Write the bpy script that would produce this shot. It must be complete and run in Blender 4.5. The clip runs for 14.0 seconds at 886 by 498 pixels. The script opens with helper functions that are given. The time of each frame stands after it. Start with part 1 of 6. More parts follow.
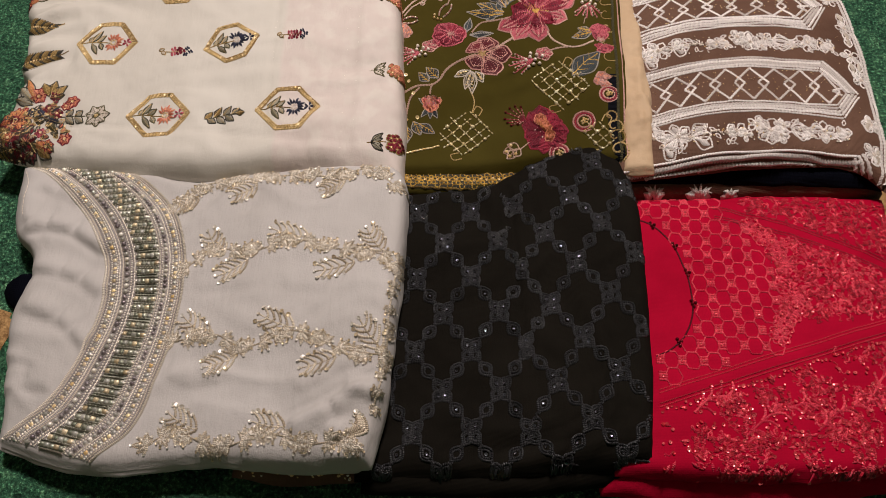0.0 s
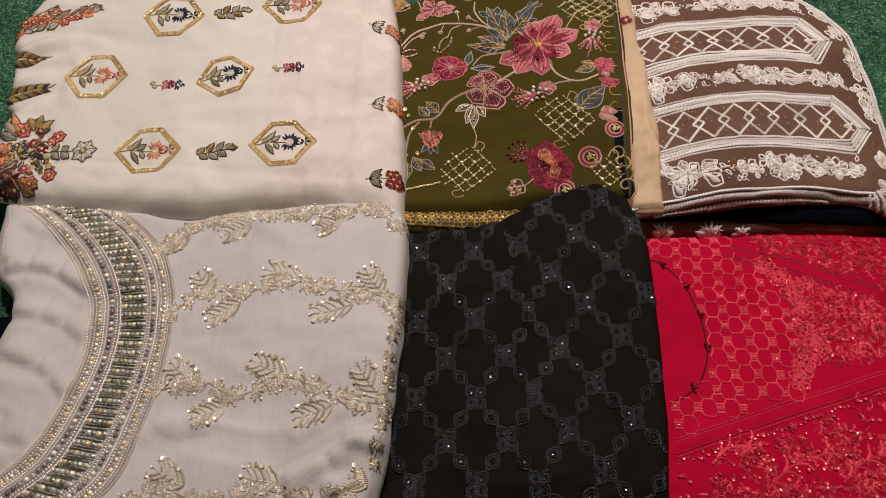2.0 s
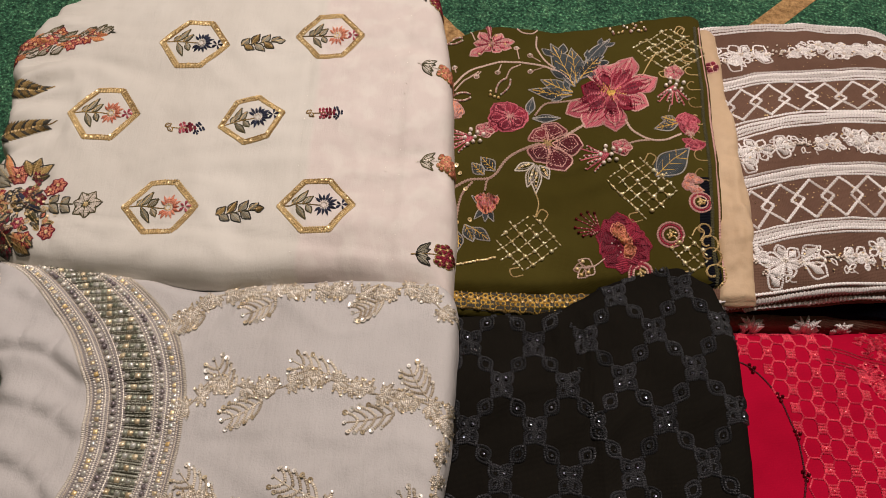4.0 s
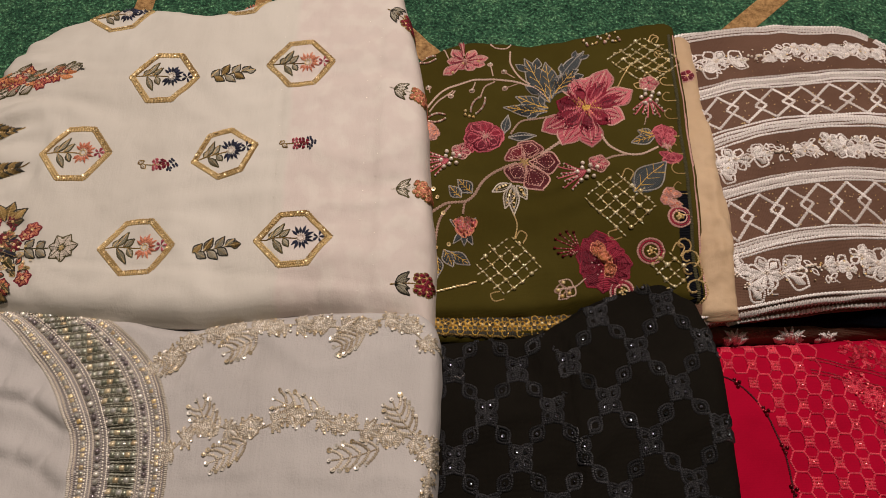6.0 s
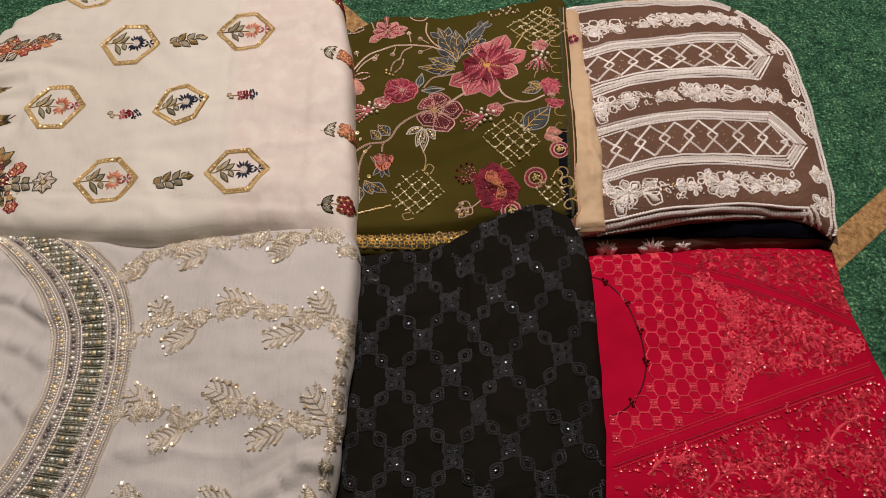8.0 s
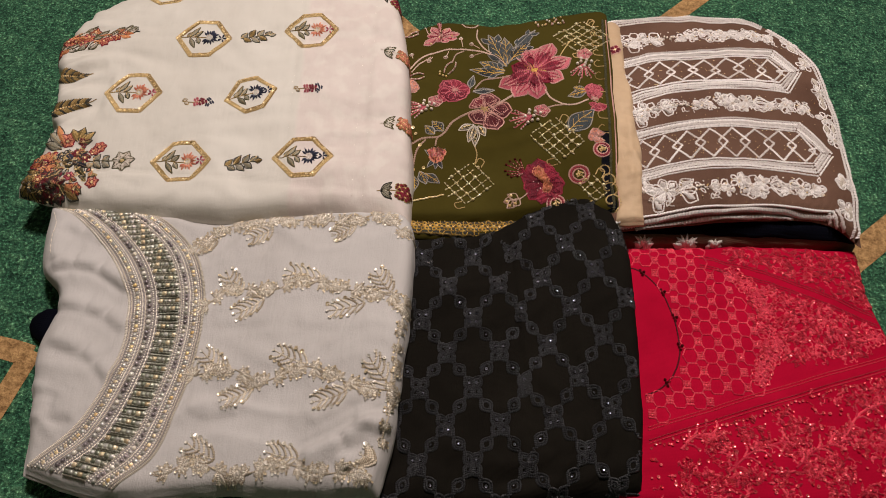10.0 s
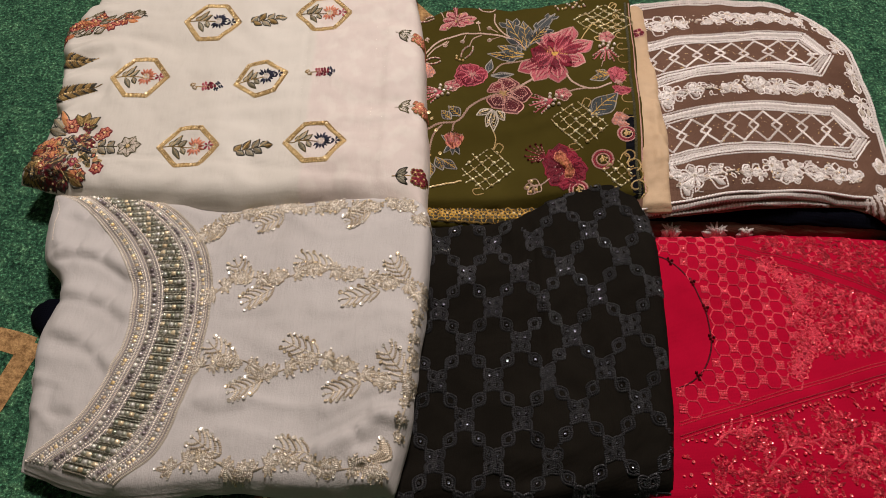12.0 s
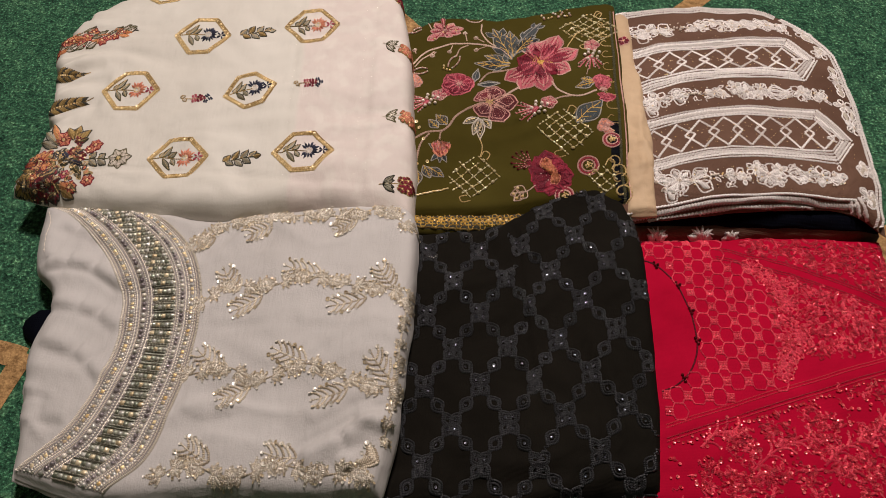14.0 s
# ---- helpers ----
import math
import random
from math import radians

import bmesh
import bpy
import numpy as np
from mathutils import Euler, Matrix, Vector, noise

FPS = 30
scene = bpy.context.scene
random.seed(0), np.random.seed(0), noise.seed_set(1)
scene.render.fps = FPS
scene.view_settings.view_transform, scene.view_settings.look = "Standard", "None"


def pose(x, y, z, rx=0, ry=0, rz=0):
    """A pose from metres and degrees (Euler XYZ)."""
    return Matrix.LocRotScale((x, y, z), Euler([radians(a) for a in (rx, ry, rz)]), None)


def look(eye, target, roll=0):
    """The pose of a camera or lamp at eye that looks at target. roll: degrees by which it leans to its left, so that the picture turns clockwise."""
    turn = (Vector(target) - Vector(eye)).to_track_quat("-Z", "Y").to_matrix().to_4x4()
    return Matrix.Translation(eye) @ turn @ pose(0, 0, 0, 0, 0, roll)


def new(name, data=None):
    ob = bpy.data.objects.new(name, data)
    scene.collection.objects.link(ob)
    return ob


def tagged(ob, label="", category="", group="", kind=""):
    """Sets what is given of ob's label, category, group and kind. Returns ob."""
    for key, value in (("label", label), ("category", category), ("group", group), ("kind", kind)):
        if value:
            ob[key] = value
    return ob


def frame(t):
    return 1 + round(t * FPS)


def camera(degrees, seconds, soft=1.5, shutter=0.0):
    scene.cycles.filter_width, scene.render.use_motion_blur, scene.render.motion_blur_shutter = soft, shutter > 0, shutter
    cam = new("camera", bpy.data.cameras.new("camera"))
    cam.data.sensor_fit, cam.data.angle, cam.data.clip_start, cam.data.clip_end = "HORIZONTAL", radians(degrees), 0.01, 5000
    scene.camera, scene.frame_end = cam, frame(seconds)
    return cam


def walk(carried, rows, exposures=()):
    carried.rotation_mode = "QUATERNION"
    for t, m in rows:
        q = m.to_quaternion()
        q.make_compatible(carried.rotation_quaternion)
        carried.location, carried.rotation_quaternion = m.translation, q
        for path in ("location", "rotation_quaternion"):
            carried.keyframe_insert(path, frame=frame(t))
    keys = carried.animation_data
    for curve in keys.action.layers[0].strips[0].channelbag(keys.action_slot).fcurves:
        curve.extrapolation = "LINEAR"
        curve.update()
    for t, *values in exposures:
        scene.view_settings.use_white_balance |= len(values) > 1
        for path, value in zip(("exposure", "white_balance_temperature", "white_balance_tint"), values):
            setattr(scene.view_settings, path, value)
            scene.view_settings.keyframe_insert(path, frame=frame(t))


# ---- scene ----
cam = camera(60.0, 14.0, soft=0.55)
PATH = [
    (0, (0.066, 0.098, 0.725), (0.046, 1.061, -1.028), 1.7),
    (0.5, (0.044, 0.107, 0.726), (0.028, 1.125, -0.996), 2.6),
    (1, (0.041, 0.11, 0.729), (0.039, 1.133, -0.989), 3.4),
    (1.5, (0.053, 0.113, 0.722), (0.05, 1.145, -0.991), 3.2),
    (2, (0.055, 0.121, 0.7), (0.054, 1.157, -1.011), 2.6),
    (2.5, (0.036, 0.116, 0.697), (0.036, 1.14, -1.021), 2.8),
    (3, (0.017, 0.109, 0.7), (0.007, 1.117, -1.028), 4.4),
    (3.5, (0.008, 0.217, 0.657), (-0.011, 1.211, -1.078), 4.3),
    (5.8, (0.01, 0.291, 0.667), (0.009, 1.236, -1.096), 2.8),
    (6, (0.023, 0.287, 0.67), (0.009, 1.243, -1.087), 1.7),
    (6.5, (0.075, 0.278, 0.673), (0.062, 1.25, -1.075), 1.2),
    (7, (0.114, 0.253, 0.684), (0.114, 1.244, -1.053), 0.8),
    (7.5, (0.124, 0.197, 0.695), (0.132, 1.198, -1.036), 0.9),
    (8, (0.097, 0.141, 0.745), (0.116, 1.14, -0.987), 2.4),
    (8.5, (0.062, 0.111, 0.781), (0.087, 1.117, -0.947), 3.9),
    (10.8, (0.046, 0.075, 0.754), (0.041, 1.132, -0.944), 3.4),
    (11, (0.044, 0.075, 0.746), (0.036, 1.127, -0.956), 3.2),
    (11.5, (0.034, 0.073, 0.733), (0.017, 1.132, -0.964), 3.0),
    (12, (0.043, 0.076, 0.729), (0.02, 1.145, -0.961), 2.6),
    (12.5, (0.056, 0.073, 0.727), (0.03, 1.15, -0.959), 2.2),
    (13, (0.062, 0.071, 0.727), (0.034, 1.158, -0.951), 2.0),
    (13.5, (0.06, 0.07, 0.73), (0.027, 1.165, -0.943), 1.7),
    (14, (0.06, 0.067, 0.731), (0.027, 1.166, -0.94), 1.5),
]
walk(cam, [(t, look(eye, target, roll)) for t, eye, target, roll in PATH], [(0, 0.0, 6500, 10), (3.5, 0.02, 6500, 10), (5.8, -0.24, 6800, 11), (6.5, -0.25, 6850, 11), (7.0, -0.14, 6750, 10), (7.5, -0.06, 6650, 10), (8.5, 0.0, 6580, 10), (11.0, 0.02, 6500, 10), (14.0, 0.02, 6500, 10)])

from mathutils.bvhtree import BVHTree

# ---------------------------------------------------------------- light: a warm ceiling lamp in a closed room
world = bpy.data.worlds.new("world")
scene.world = world
world.use_nodes = True
world.node_tree.nodes["Background"].inputs[0].default_value = (1.0, 0.86, 0.68, 1)
world.node_tree.nodes["Background"].inputs[1].default_value = 0.02


def area_lamp(name, at, target, size, power, colour):
    data = bpy.data.lights.new(name, "AREA")
    data.shape, data.size, data.energy, data.color = "DISK", size, power, colour
    ob = new(name, data)
    ob.matrix_world = look(at, target)
    return ob


area_lamp("ceiling_lamp_light", (0.15, 1.30, 2.26), (0.03, 0.75, 0), 0.36, 63, (1.0, 0.88, 0.845))

# ---------------------------------------------------------------- materials


class Nodes:
    """A small writer of node materials."""

    def __init__(self, name):
        self.mat = bpy.data.materials.new(name)
        self.mat.use_nodes = True
        self.tree = self.mat.node_tree
        self.bsdf = self.tree.nodes["Principled BSDF"]

    def add(self, kind, **values):
        node = self.tree.nodes.new(kind)
        for key, value in values.items():
            if key in node.inputs:
                node.inputs[key].default_value = value
        return node

    def link(self, a, b):
        self.tree.links.new(a, b)

    def coords(self, kind="Object", scale=(1, 1, 1), turn=0.0):
        c = self.tree.nodes.new("ShaderNodeTexCoord")
        m = self.tree.nodes.new("ShaderNodeMapping")
        m.inputs["Scale"].default_value = scale
        m.inputs["Rotation"].default_value = (0, 0, turn)
        self.link(c.outputs[kind], m.inputs["Vector"])
        return m.outputs[0]

    def noise(self, vec, scale, detail=3.0, rough=0.55):
        n = self.add("ShaderNodeTexNoise", Scale=scale, Detail=detail, Roughness=rough)
        self.link(vec, n.inputs["Vector"])
        return n.outputs[0]

    def ramp(self, fac, stops):
        r = self.tree.nodes.new("ShaderNodeValToRGB")
        els = r.color_ramp.elements
        while len(els) < len(stops):
            els.new(0.5)
        for e, (p, c) in zip(els, stops):
            e.position, e.color = p, (*c, 1)
        self.link(fac, r.inputs[0])
        return r.outputs[0]

    def math(self, op, a, b):
        n = self.tree.nodes.new("ShaderNodeMath")
        n.operation = op
        for i, v in enumerate((a, b)):
            if isinstance(v, (int, float)):
                n.inputs[i].default_value = v
            else:
                self.link(v, n.inputs[i])
        return n.outputs[0]

    def mix(self, fac, a, b, mode="MIX"):
        n = self.tree.nodes.new("ShaderNodeMix")
        n.data_type, n.blend_type = "RGBA", mode
        for sock, v in ((n.inputs[0], fac), (n.inputs[6], a), (n.inputs[7], b)):
            if isinstance(v, (int, float)):
                sock.default_value = v
            elif isinstance(v, tuple):
                sock.default_value = (*v, 1)
            else:
                self.link(v, sock)
        return n.outputs[2]

    def bump(self, height, strength, distance):
        b = self.add("ShaderNodeBump", Strength=strength, Distance=distance)
        self.link(height, b.inputs["Height"])
        last = self.bsdf.inputs["Normal"]
        if last.is_linked:
            self.link(last.links[0].from_socket, b.inputs["Normal"])
        self.link(b.outputs[0], last)

    def set(self, **values):
        for key, value in values.items():
            sock = self.bsdf.inputs[key.replace("_", " ")]
            if hasattr(value, "links"):
                self.link(value, sock)
            else:
                sock.default_value = (*value, 1) if isinstance(value, tuple) else value
        return self.mat


def cloth(name, dark, light, rough=0.75, sheen=0.25, thread=2600, weave=0.25, crinkle=0.15, tint=None, gloss=0.25):
    """Woven cloth: mottled colour, fine weave and a faint crepe crinkle."""
    n = Nodes(name)
    v = n.coords()
    big = n.noise(v, 9.0, 4)
    col = n.ramp(big, [(0.3, dark), (0.7, light)])
    slub = n.noise(n.coords(scale=(60, 900, 60)), 1.0, 2)
    col = n.mix(0.12, col, n.ramp(slub, [(0.35, dark), (0.65, light)]), "MULTIPLY")
    if tint:
        col = tint(n, v, col)
    waves = []
    for turn in (0.0, math.pi / 2):
        w = n.add("ShaderNodeTexWave", Scale=1.0, Distortion=0.6, Detail=1.0)
        n.link(n.coords(scale=(thread / 6.28,) * 3, turn=turn), w.inputs["Vector"])
        waves.append(w.outputs["Fac"])
    n.bump(n.noise(n.coords(scale=(170, 45, 170)), 1.0, 5, 0.6), crinkle, 0.0015)
    n.bump(n.noise(v, 700.0, 2), crinkle * 0.8, 0.0006)
    n.bump(n.math("ADD", waves[0], waves[1]), weave, 0.0002)
    n.set(Base_Color=col, Roughness=rough, Sheen_Weight=sheen, Sheen_Roughness=0.4, Specular_IOR_Level=gloss)
    return n.mat


def thread(name, a, b, rough=0.5, metal=0.0, stitches=210.0, sheen=0.0, gloss=0.3):
    """Embroidery thread: stitches across the run of each piece, two tones by island and by noise."""
    n = Nodes(name)
    uv = n.coords("UV", (1, 1, 1))
    w = n.add("ShaderNodeTexWave", Scale=stitches, Distortion=1.5, Detail=1.0)
    n.link(uv, w.inputs["Vector"])
    g = n.tree.nodes.new("ShaderNodeNewGeometry")
    grain = n.noise(n.coords(), 900.0, 2)
    info = n.tree.nodes.new("ShaderNodeObjectInfo")
    tone = n.math("FRACT", n.math("ADD", g.outputs["Random Per Island"], info.outputs["Random"]), 0.0)
    t = n.math("ADD", n.math("MULTIPLY", tone, 0.55), n.math("MULTIPLY", grain, 0.5))
    col = n.ramp(t, [(0.2, a), (0.75, b)])
    # shading between stitches is painted in: wave troughs darken the colour
    col = n.mix(0.6, col, n.ramp(w.outputs["Fac"], [(0.0, (0.42, 0.42, 0.42)), (0.5, (1, 1, 1))]), "MULTIPLY")
    n.bump(w.outputs["Fac"], 0.8, 0.0006)
    n.bump(grain, 0.5, 0.0008)
    n.set(Base_Color=col, Roughness=rough, Metallic=metal, Sheen_Weight=sheen, Specular_IOR_Level=gloss)
    return n.mat


def shiny(name, a, b, rough=0.2, metal=1.0):
    """Sequins, beads and metal: tone varies from piece to piece."""
    n = Nodes(name)
    g = n.tree.nodes.new("ShaderNodeNewGeometry")
    r = g.outputs["Random Per Island"]
    n.set(Base_Color=n.ramp(r, [(0.1, a), (0.9, b)]), Metallic=metal,
          Roughness=n.math("ADD", n.math("MULTIPLY", n.noise(n.coords(), 700.0, 2), 0.2), rough - 0.08))
    return n.mat


def carpet():
    """Short green pile: tufts, single fibres and a slow drift of tone."""
    n = Nodes("carpet_green")
    v = n.coords()
    fibre = n.noise(v, 300.0, 3, 0.65)
    tuft = n.noise(v, 120.0, 3, 0.7)
    clump = n.noise(v, 34.0, 4, 0.75)
    col = n.ramp(n.math("ADD", n.math("MULTIPLY", tuft, 0.55), n.math("MULTIPLY", clump, 0.45)), [(0.36, (0.007, 0.034, 0.019)), (0.5, (0.030, 0.102, 0.054)), (0.64, (0.085, 0.205, 0.105))])
    col = n.mix(0.85, col, n.ramp(fibre, [(0.34, (0.18, 0.20, 0.22)), (0.48, (0.8, 0.8, 0.8)), (0.58, (1.5, 1.45, 1.4)), (0.66, (4.6, 3.8, 3.8))]), "MULTIPLY")
    col = n.mix(0.5, col, n.ramp(n.noise(v, 6.0, 3), [(0.3, (0.6, 0.65, 0.68)), (0.7, (1.3, 1.25, 1.2))]), "MULTIPLY")
    n.bump(clump, 0.6, 0.008)
    n.bump(tuft, 1.0, 0.005)
    n.bump(fibre, 1.0, 0.003)
    n.set(Base_Color=col, Roughness=0.9, Sheen_Weight=0.0, Specular_IOR_Level=0.2)
    return n.mat


def carpet_band(name, a, b):
    n = Nodes(name)
    v = n.coords()
    pile_noise = n.noise(v, 420.0, 3, 0.7)
    tuft = n.noise(v, 130.0, 3, 0.65)
    col = n.ramp(n.math("ADD", n.math("MULTIPLY", tuft, 0.6), n.math("MULTIPLY", pile_noise, 0.4)), [(0.35, a), (0.65, b)])
    n.bump(tuft, 0.7, 0.004)
    n.bump(pile_noise, 0.8, 0.002)
    n.set(Base_Color=col, Roughness=0.9, Specular_IOR_Level=0.25)
    return n.mat


def plaster(name, a, b):
    n = Nodes(name)
    v = n.coords()
    n.bump(n.noise(v, 60.0, 4), 0.15, 0.003)
    return n.set(Base_Color=n.ramp(n.noise(v, 3.0, 4), [(0.3, a), (0.7, b)]), Roughness=0.85)


def pale_lining(n, v, col):
    """The rosy second layer that shows through the chiffon on one side of a seam."""
    sep = n.tree.nodes.new("ShaderNodeSeparateXYZ")
    n.link(v, sep.inputs[0])
    line = n.math("ADD", n.math("ADD", sep.outputs[0], n.math("MULTIPLY", sep.outputs[1], 0.05)), n.math("MULTIPLY", n.noise(v, 30.0, 2), 0.006))
    edge = n.ramp(n.math("ADD", n.math("MULTIPLY", line, 5.0), 0.5), [(0.0, (0, 0, 0)), (0.02, (1, 1, 1))])
    edge.node.color_ramp.elements[0].position, edge.node.color_ramp.elements[1].position = 0.035, 0.06
    ghost = n.ramp(n.noise(n.coords(scale=(1, 1, 0.2)), 55.0, 2, 0.4), [(0.45, (0.60, 0.47, 0.44)), (0.62, (0.68, 0.585, 0.53))])
    return n.mix(n.math("MULTIPLY", edge, 0.42), col, ghost)


M_WHITE = cloth("white_chiffon", (0.565, 0.53, 0.465), (0.62, 0.588, 0.522), 0.65, 0.02, 3000, 0.04, 0.3, pale_lining)
M_GREY = cloth("grey_georgette", (0.445, 0.418, 0.392), (0.505, 0.478, 0.452), 0.75, 0.03, 2600, 0.06, 0.55)
M_OLIVE = cloth("olive_crepe", (0.047, 0.036, 0.0052), (0.063, 0.050, 0.009), 0.85, 0.0, 2600, 0.2, 0.12, gloss=0.05)
M_BLACK = cloth("black_cotton", (0.0070, 0.0059, 0.0043), (0.0110, 0.0093, 0.0068), 0.9, 0.0, 2200, 0.3, 0.3, gloss=0.04)
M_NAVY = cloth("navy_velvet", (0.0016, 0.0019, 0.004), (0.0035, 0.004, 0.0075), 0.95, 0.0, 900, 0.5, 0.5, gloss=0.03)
M_RED = cloth("red_net", (0.33, 0.0014, 0.020), (0.44, 0.0028, 0.030), 0.85, 0.0, 1500, 0.2, 0.35, gloss=0.05)
M_BROWN = cloth("brown_net", (0.100, 0.052, 0.034), (0.165, 0.090, 0.060), 0.75, 0.0, 1500, 0.6, 0.8, gloss=0.12)
M_BEIGE = cloth("beige_lining", (0.47, 0.33, 0.20), (0.56, 0.41, 0.26), 0.65, 0.05, 2600, 0.2, 0.35)
M_CARPET = carpet()
M_TAN = carpet_band("carpet_tan", (0.15, 0.075, 0.026), (0.50, 0.30, 0.125))
M_DARKBAND = carpet_band("carpet_dark", (0.004, 0.012, 0.009), (0.012, 0.035, 0.024))
M_WALL = plaster("cream_wall_paint", (0.60, 0.55, 0.47), (0.66, 0.61, 0.53))
M_CEILING = plaster("white_ceiling_paint", (0.74, 0.72, 0.68), (0.8, 0.78, 0.74))

# ---------------------------------------------------------------- mesh helpers


def mesh_of(name, verts, faces, mats=(), slots=None, uvs=None, smooth=True):
    me = bpy.data.meshes.new(name)
    me.from_pydata(verts, [], faces)
    for m in mats:
        me.materials.append(m)
    if slots is not None:
        me.polygons.foreach_set("material_index", slots)
    if uvs is not None:
        layer = me.uv_layers.new(name="UVMap")
        loops = np.zeros(len(me.loops), dtype=np.int32)
        me.loops.foreach_get("vertex_index", loops)
        layer.data.foreach_set("uv", np.asarray(uvs, dtype=np.float32)[loops].ravel())
    me.polygons.foreach_set("use_smooth", [smooth] * len(me.polygons))
    me.update()
    return me


def child(name, me, parent, label=""):
    ob = new(name, me)
    ob.parent = parent
    return tagged(ob, label)


def box_ob(name, lo, hi, mat, label, category):
    x0, y0, z0 = lo
    x1, y1, z1 = hi
    vs = [(x, y, z) for x in (x0, x1) for y in (y0, y1) for z in (z0, z1)]
    fs = [(0, 1, 3, 2), (4, 6, 7, 5), (0, 4, 5, 1), (2, 3, 7, 6), (0, 2, 6, 4), (1, 5, 7, 3)]
    return tagged(new(name, mesh_of(name, vs, fs, [mat], smooth=False)), label, category, kind="structure")


def curve_points(ctrl, n):
    """Points along a smooth curve through ctrl, evenly in its parameter."""
    c = np.array(ctrl, float)
    if len(c) == 2:
        return c[0] + (c[1] - c[0]) * np.linspace(0, 1, n)[:, None]
    c = np.vstack([2 * c[0] - c[1], c, 2 * c[-1] - c[-2]])
    seg = np.linalg.norm(np.diff(c[1:-1], axis=0), axis=1)
    knots = np.concatenate([[0], np.cumsum(seg)]) / seg.sum()
    out = []
    for s in np.linspace(0, 1, n):
        i = min(int(np.searchsorted(knots, s, "right")) - 1, len(seg) - 1)
        t = (s - knots[i]) / (knots[i + 1] - knots[i])
        p0, p1, p2, p3 = c[i:i + 4]
        out.append(0.5 * (2 * p1 + (p2 - p0) * t + (2 * p0 - 5 * p1 + 4 * p2 - p3) * t * t + (3 * p1 - p0 - 3 * p2 + p3) * t ** 3))
    return np.array(out)


def bend(rows, u, v):
    """A smooth height from three rows (front, middle, back) of three values."""
    def q(a, b, c, t):
        return a * (1 - t) * (1 - 2 * t) + 4 * b * t * (1 - t) + c * t * (2 * t - 1)
    return q(*[q(*r, u) for r in rows], v)


def sheet(name, front, right, back, left, heights, mat, bottom=0.0, roll=0.014, tuck=0.012, ridges=(), rough=0.0012, seed=0, step=0.0035, layers=1, folds=()):
    """A folded bundle of cloth: a soft top within four curved sides, rolled edges, and a side that runs down to the bottom height
    (one for all, or front and back).
    ridges: (x0, y0, x1, y1, height, width), creases laid over the top."""
    nu = max(12, int(np.linalg.norm(np.subtract(front[-1], front[0])) / step))
    nv = max(12, int(np.linalg.norm(np.subtract(left[-1], left[0])) / step))
    f, b = curve_points(front, nu + 1), curve_points(back, nu + 1)
    l, r = curve_points(left, nv + 1), curve_points(right, nv + 1)
    us, vs = np.linspace(0, 1, nu + 1), np.linspace(0, 1, nv + 1)
    U, V = np.meshgrid(us, vs)
    P = ((1 - V)[..., None] * f[None] + V[..., None] * b[None] + (1 - U)[..., None] * l[:, None] + U[..., None] * r[:, None]
         - ((1 - U) * (1 - V))[..., None] * f[0] - (U * (1 - V))[..., None] * f[-1] - ((1 - U) * V)[..., None] * b[0] - (U * V)[..., None] * b[-1])
    wu, wv = np.linalg.norm(f[-1] - f[0]), np.linalg.norm(l[-1] - l[0])
    Z = bend(heights, U, V)
    for x0, y0, x1, y1, h, w in ridges:
        d = np.array((x1 - x0, y1 - y0))
        s = np.clip(((P[..., 0] - x0) * d[0] + (P[..., 1] - y0) * d[1]) / (d @ d), 0, 1)
        dist = np.hypot(P[..., 0] - x0 - s * d[0], P[..., 1] - y0 - s * d[1])
        Z = Z + h * np.exp(-(dist / w) ** 2) * np.sqrt(np.clip(1.0 - (2 * s - 1) ** 4, 0.0, 1))
    wob = np.array([[noise.fractal((p[0] * 16 + seed, p[1] * 16, seed * 3.1), 0.8, 2.1, 4) for p in row] for row in P])
    Z = Z + rough * 2.0 * wob
    for amp, angle, across, along, where in folds:
        c, s = math.cos(math.radians(angle)), math.sin(math.radians(angle))
        Z = Z + np.array([[amp * where(x, y) * (0.55 - 1.6 * abs(noise.fractal(((x * c + y * s) * along + seed, (y * c - x * s) * across + 1.5 * noise.noise((x * 9, y * 9, seed)), 0.7), 0.9, 2.0, 2))) for x, y in row] for row in P])
    edge = np.minimum(np.minimum(U, 1 - U) * wu, np.minimum(V, 1 - V) * wv)
    k = np.clip(1 - edge / roll, 0, 1)
    near, far = bottom if isinstance(bottom, tuple) else (bottom, bottom)
    low = near + (far - near) * np.clip((V - 0.15) * 3.0, 0, 1)
    Z = np.maximum(Z - roll * (1 - np.sqrt(1 - k * k * 0.999)), low + 0.001)
    low = low.ravel()
    verts = [(p[0], p[1], z) for prow, zrow in zip(P, Z) for p, z in zip(prow, zrow)]
    w = nu + 1
    faces = [(j * w + i, j * w + i + 1, (j + 1) * w + i + 1, (j + 1) * w + i) for j in range(nv) for i in range(nu)]
    loop = [i for i in range(nu)] + [j * w + nu for j in range(nv)] + [nv * w + i for i in range(nu, 0, -1)] + [j * w for j in range(nv, 0, -1)]
    mid = P.reshape(-1, 2).mean(0)
    rings = 5 * layers + 3
    prev = loop
    for q in range(1, rings + 1):
        t = q / rings
        cur = []
        for k_, i in enumerate(loop):
            x, y, z = verts[i]
            d = Vector((mid[0] - x, mid[1] - y)).normalized()
            ins = tuck * (1 - math.sqrt(max(0.0, 1 - t * t))) - 0.0035 * abs(math.sin(math.pi * layers * t)) + 0.002 * noise.noise((x * 40, y * 40, t * 2 * layers + seed))
            cur.append(len(verts))
            verts.append((x + d.x * ins, y + d.y * ins, z + (low[i] - z) * t))
        m = len(loop)
        faces += [(prev[i], cur[i], cur[(i + 1) % m], prev[(i + 1) % m]) for i in range(m)]
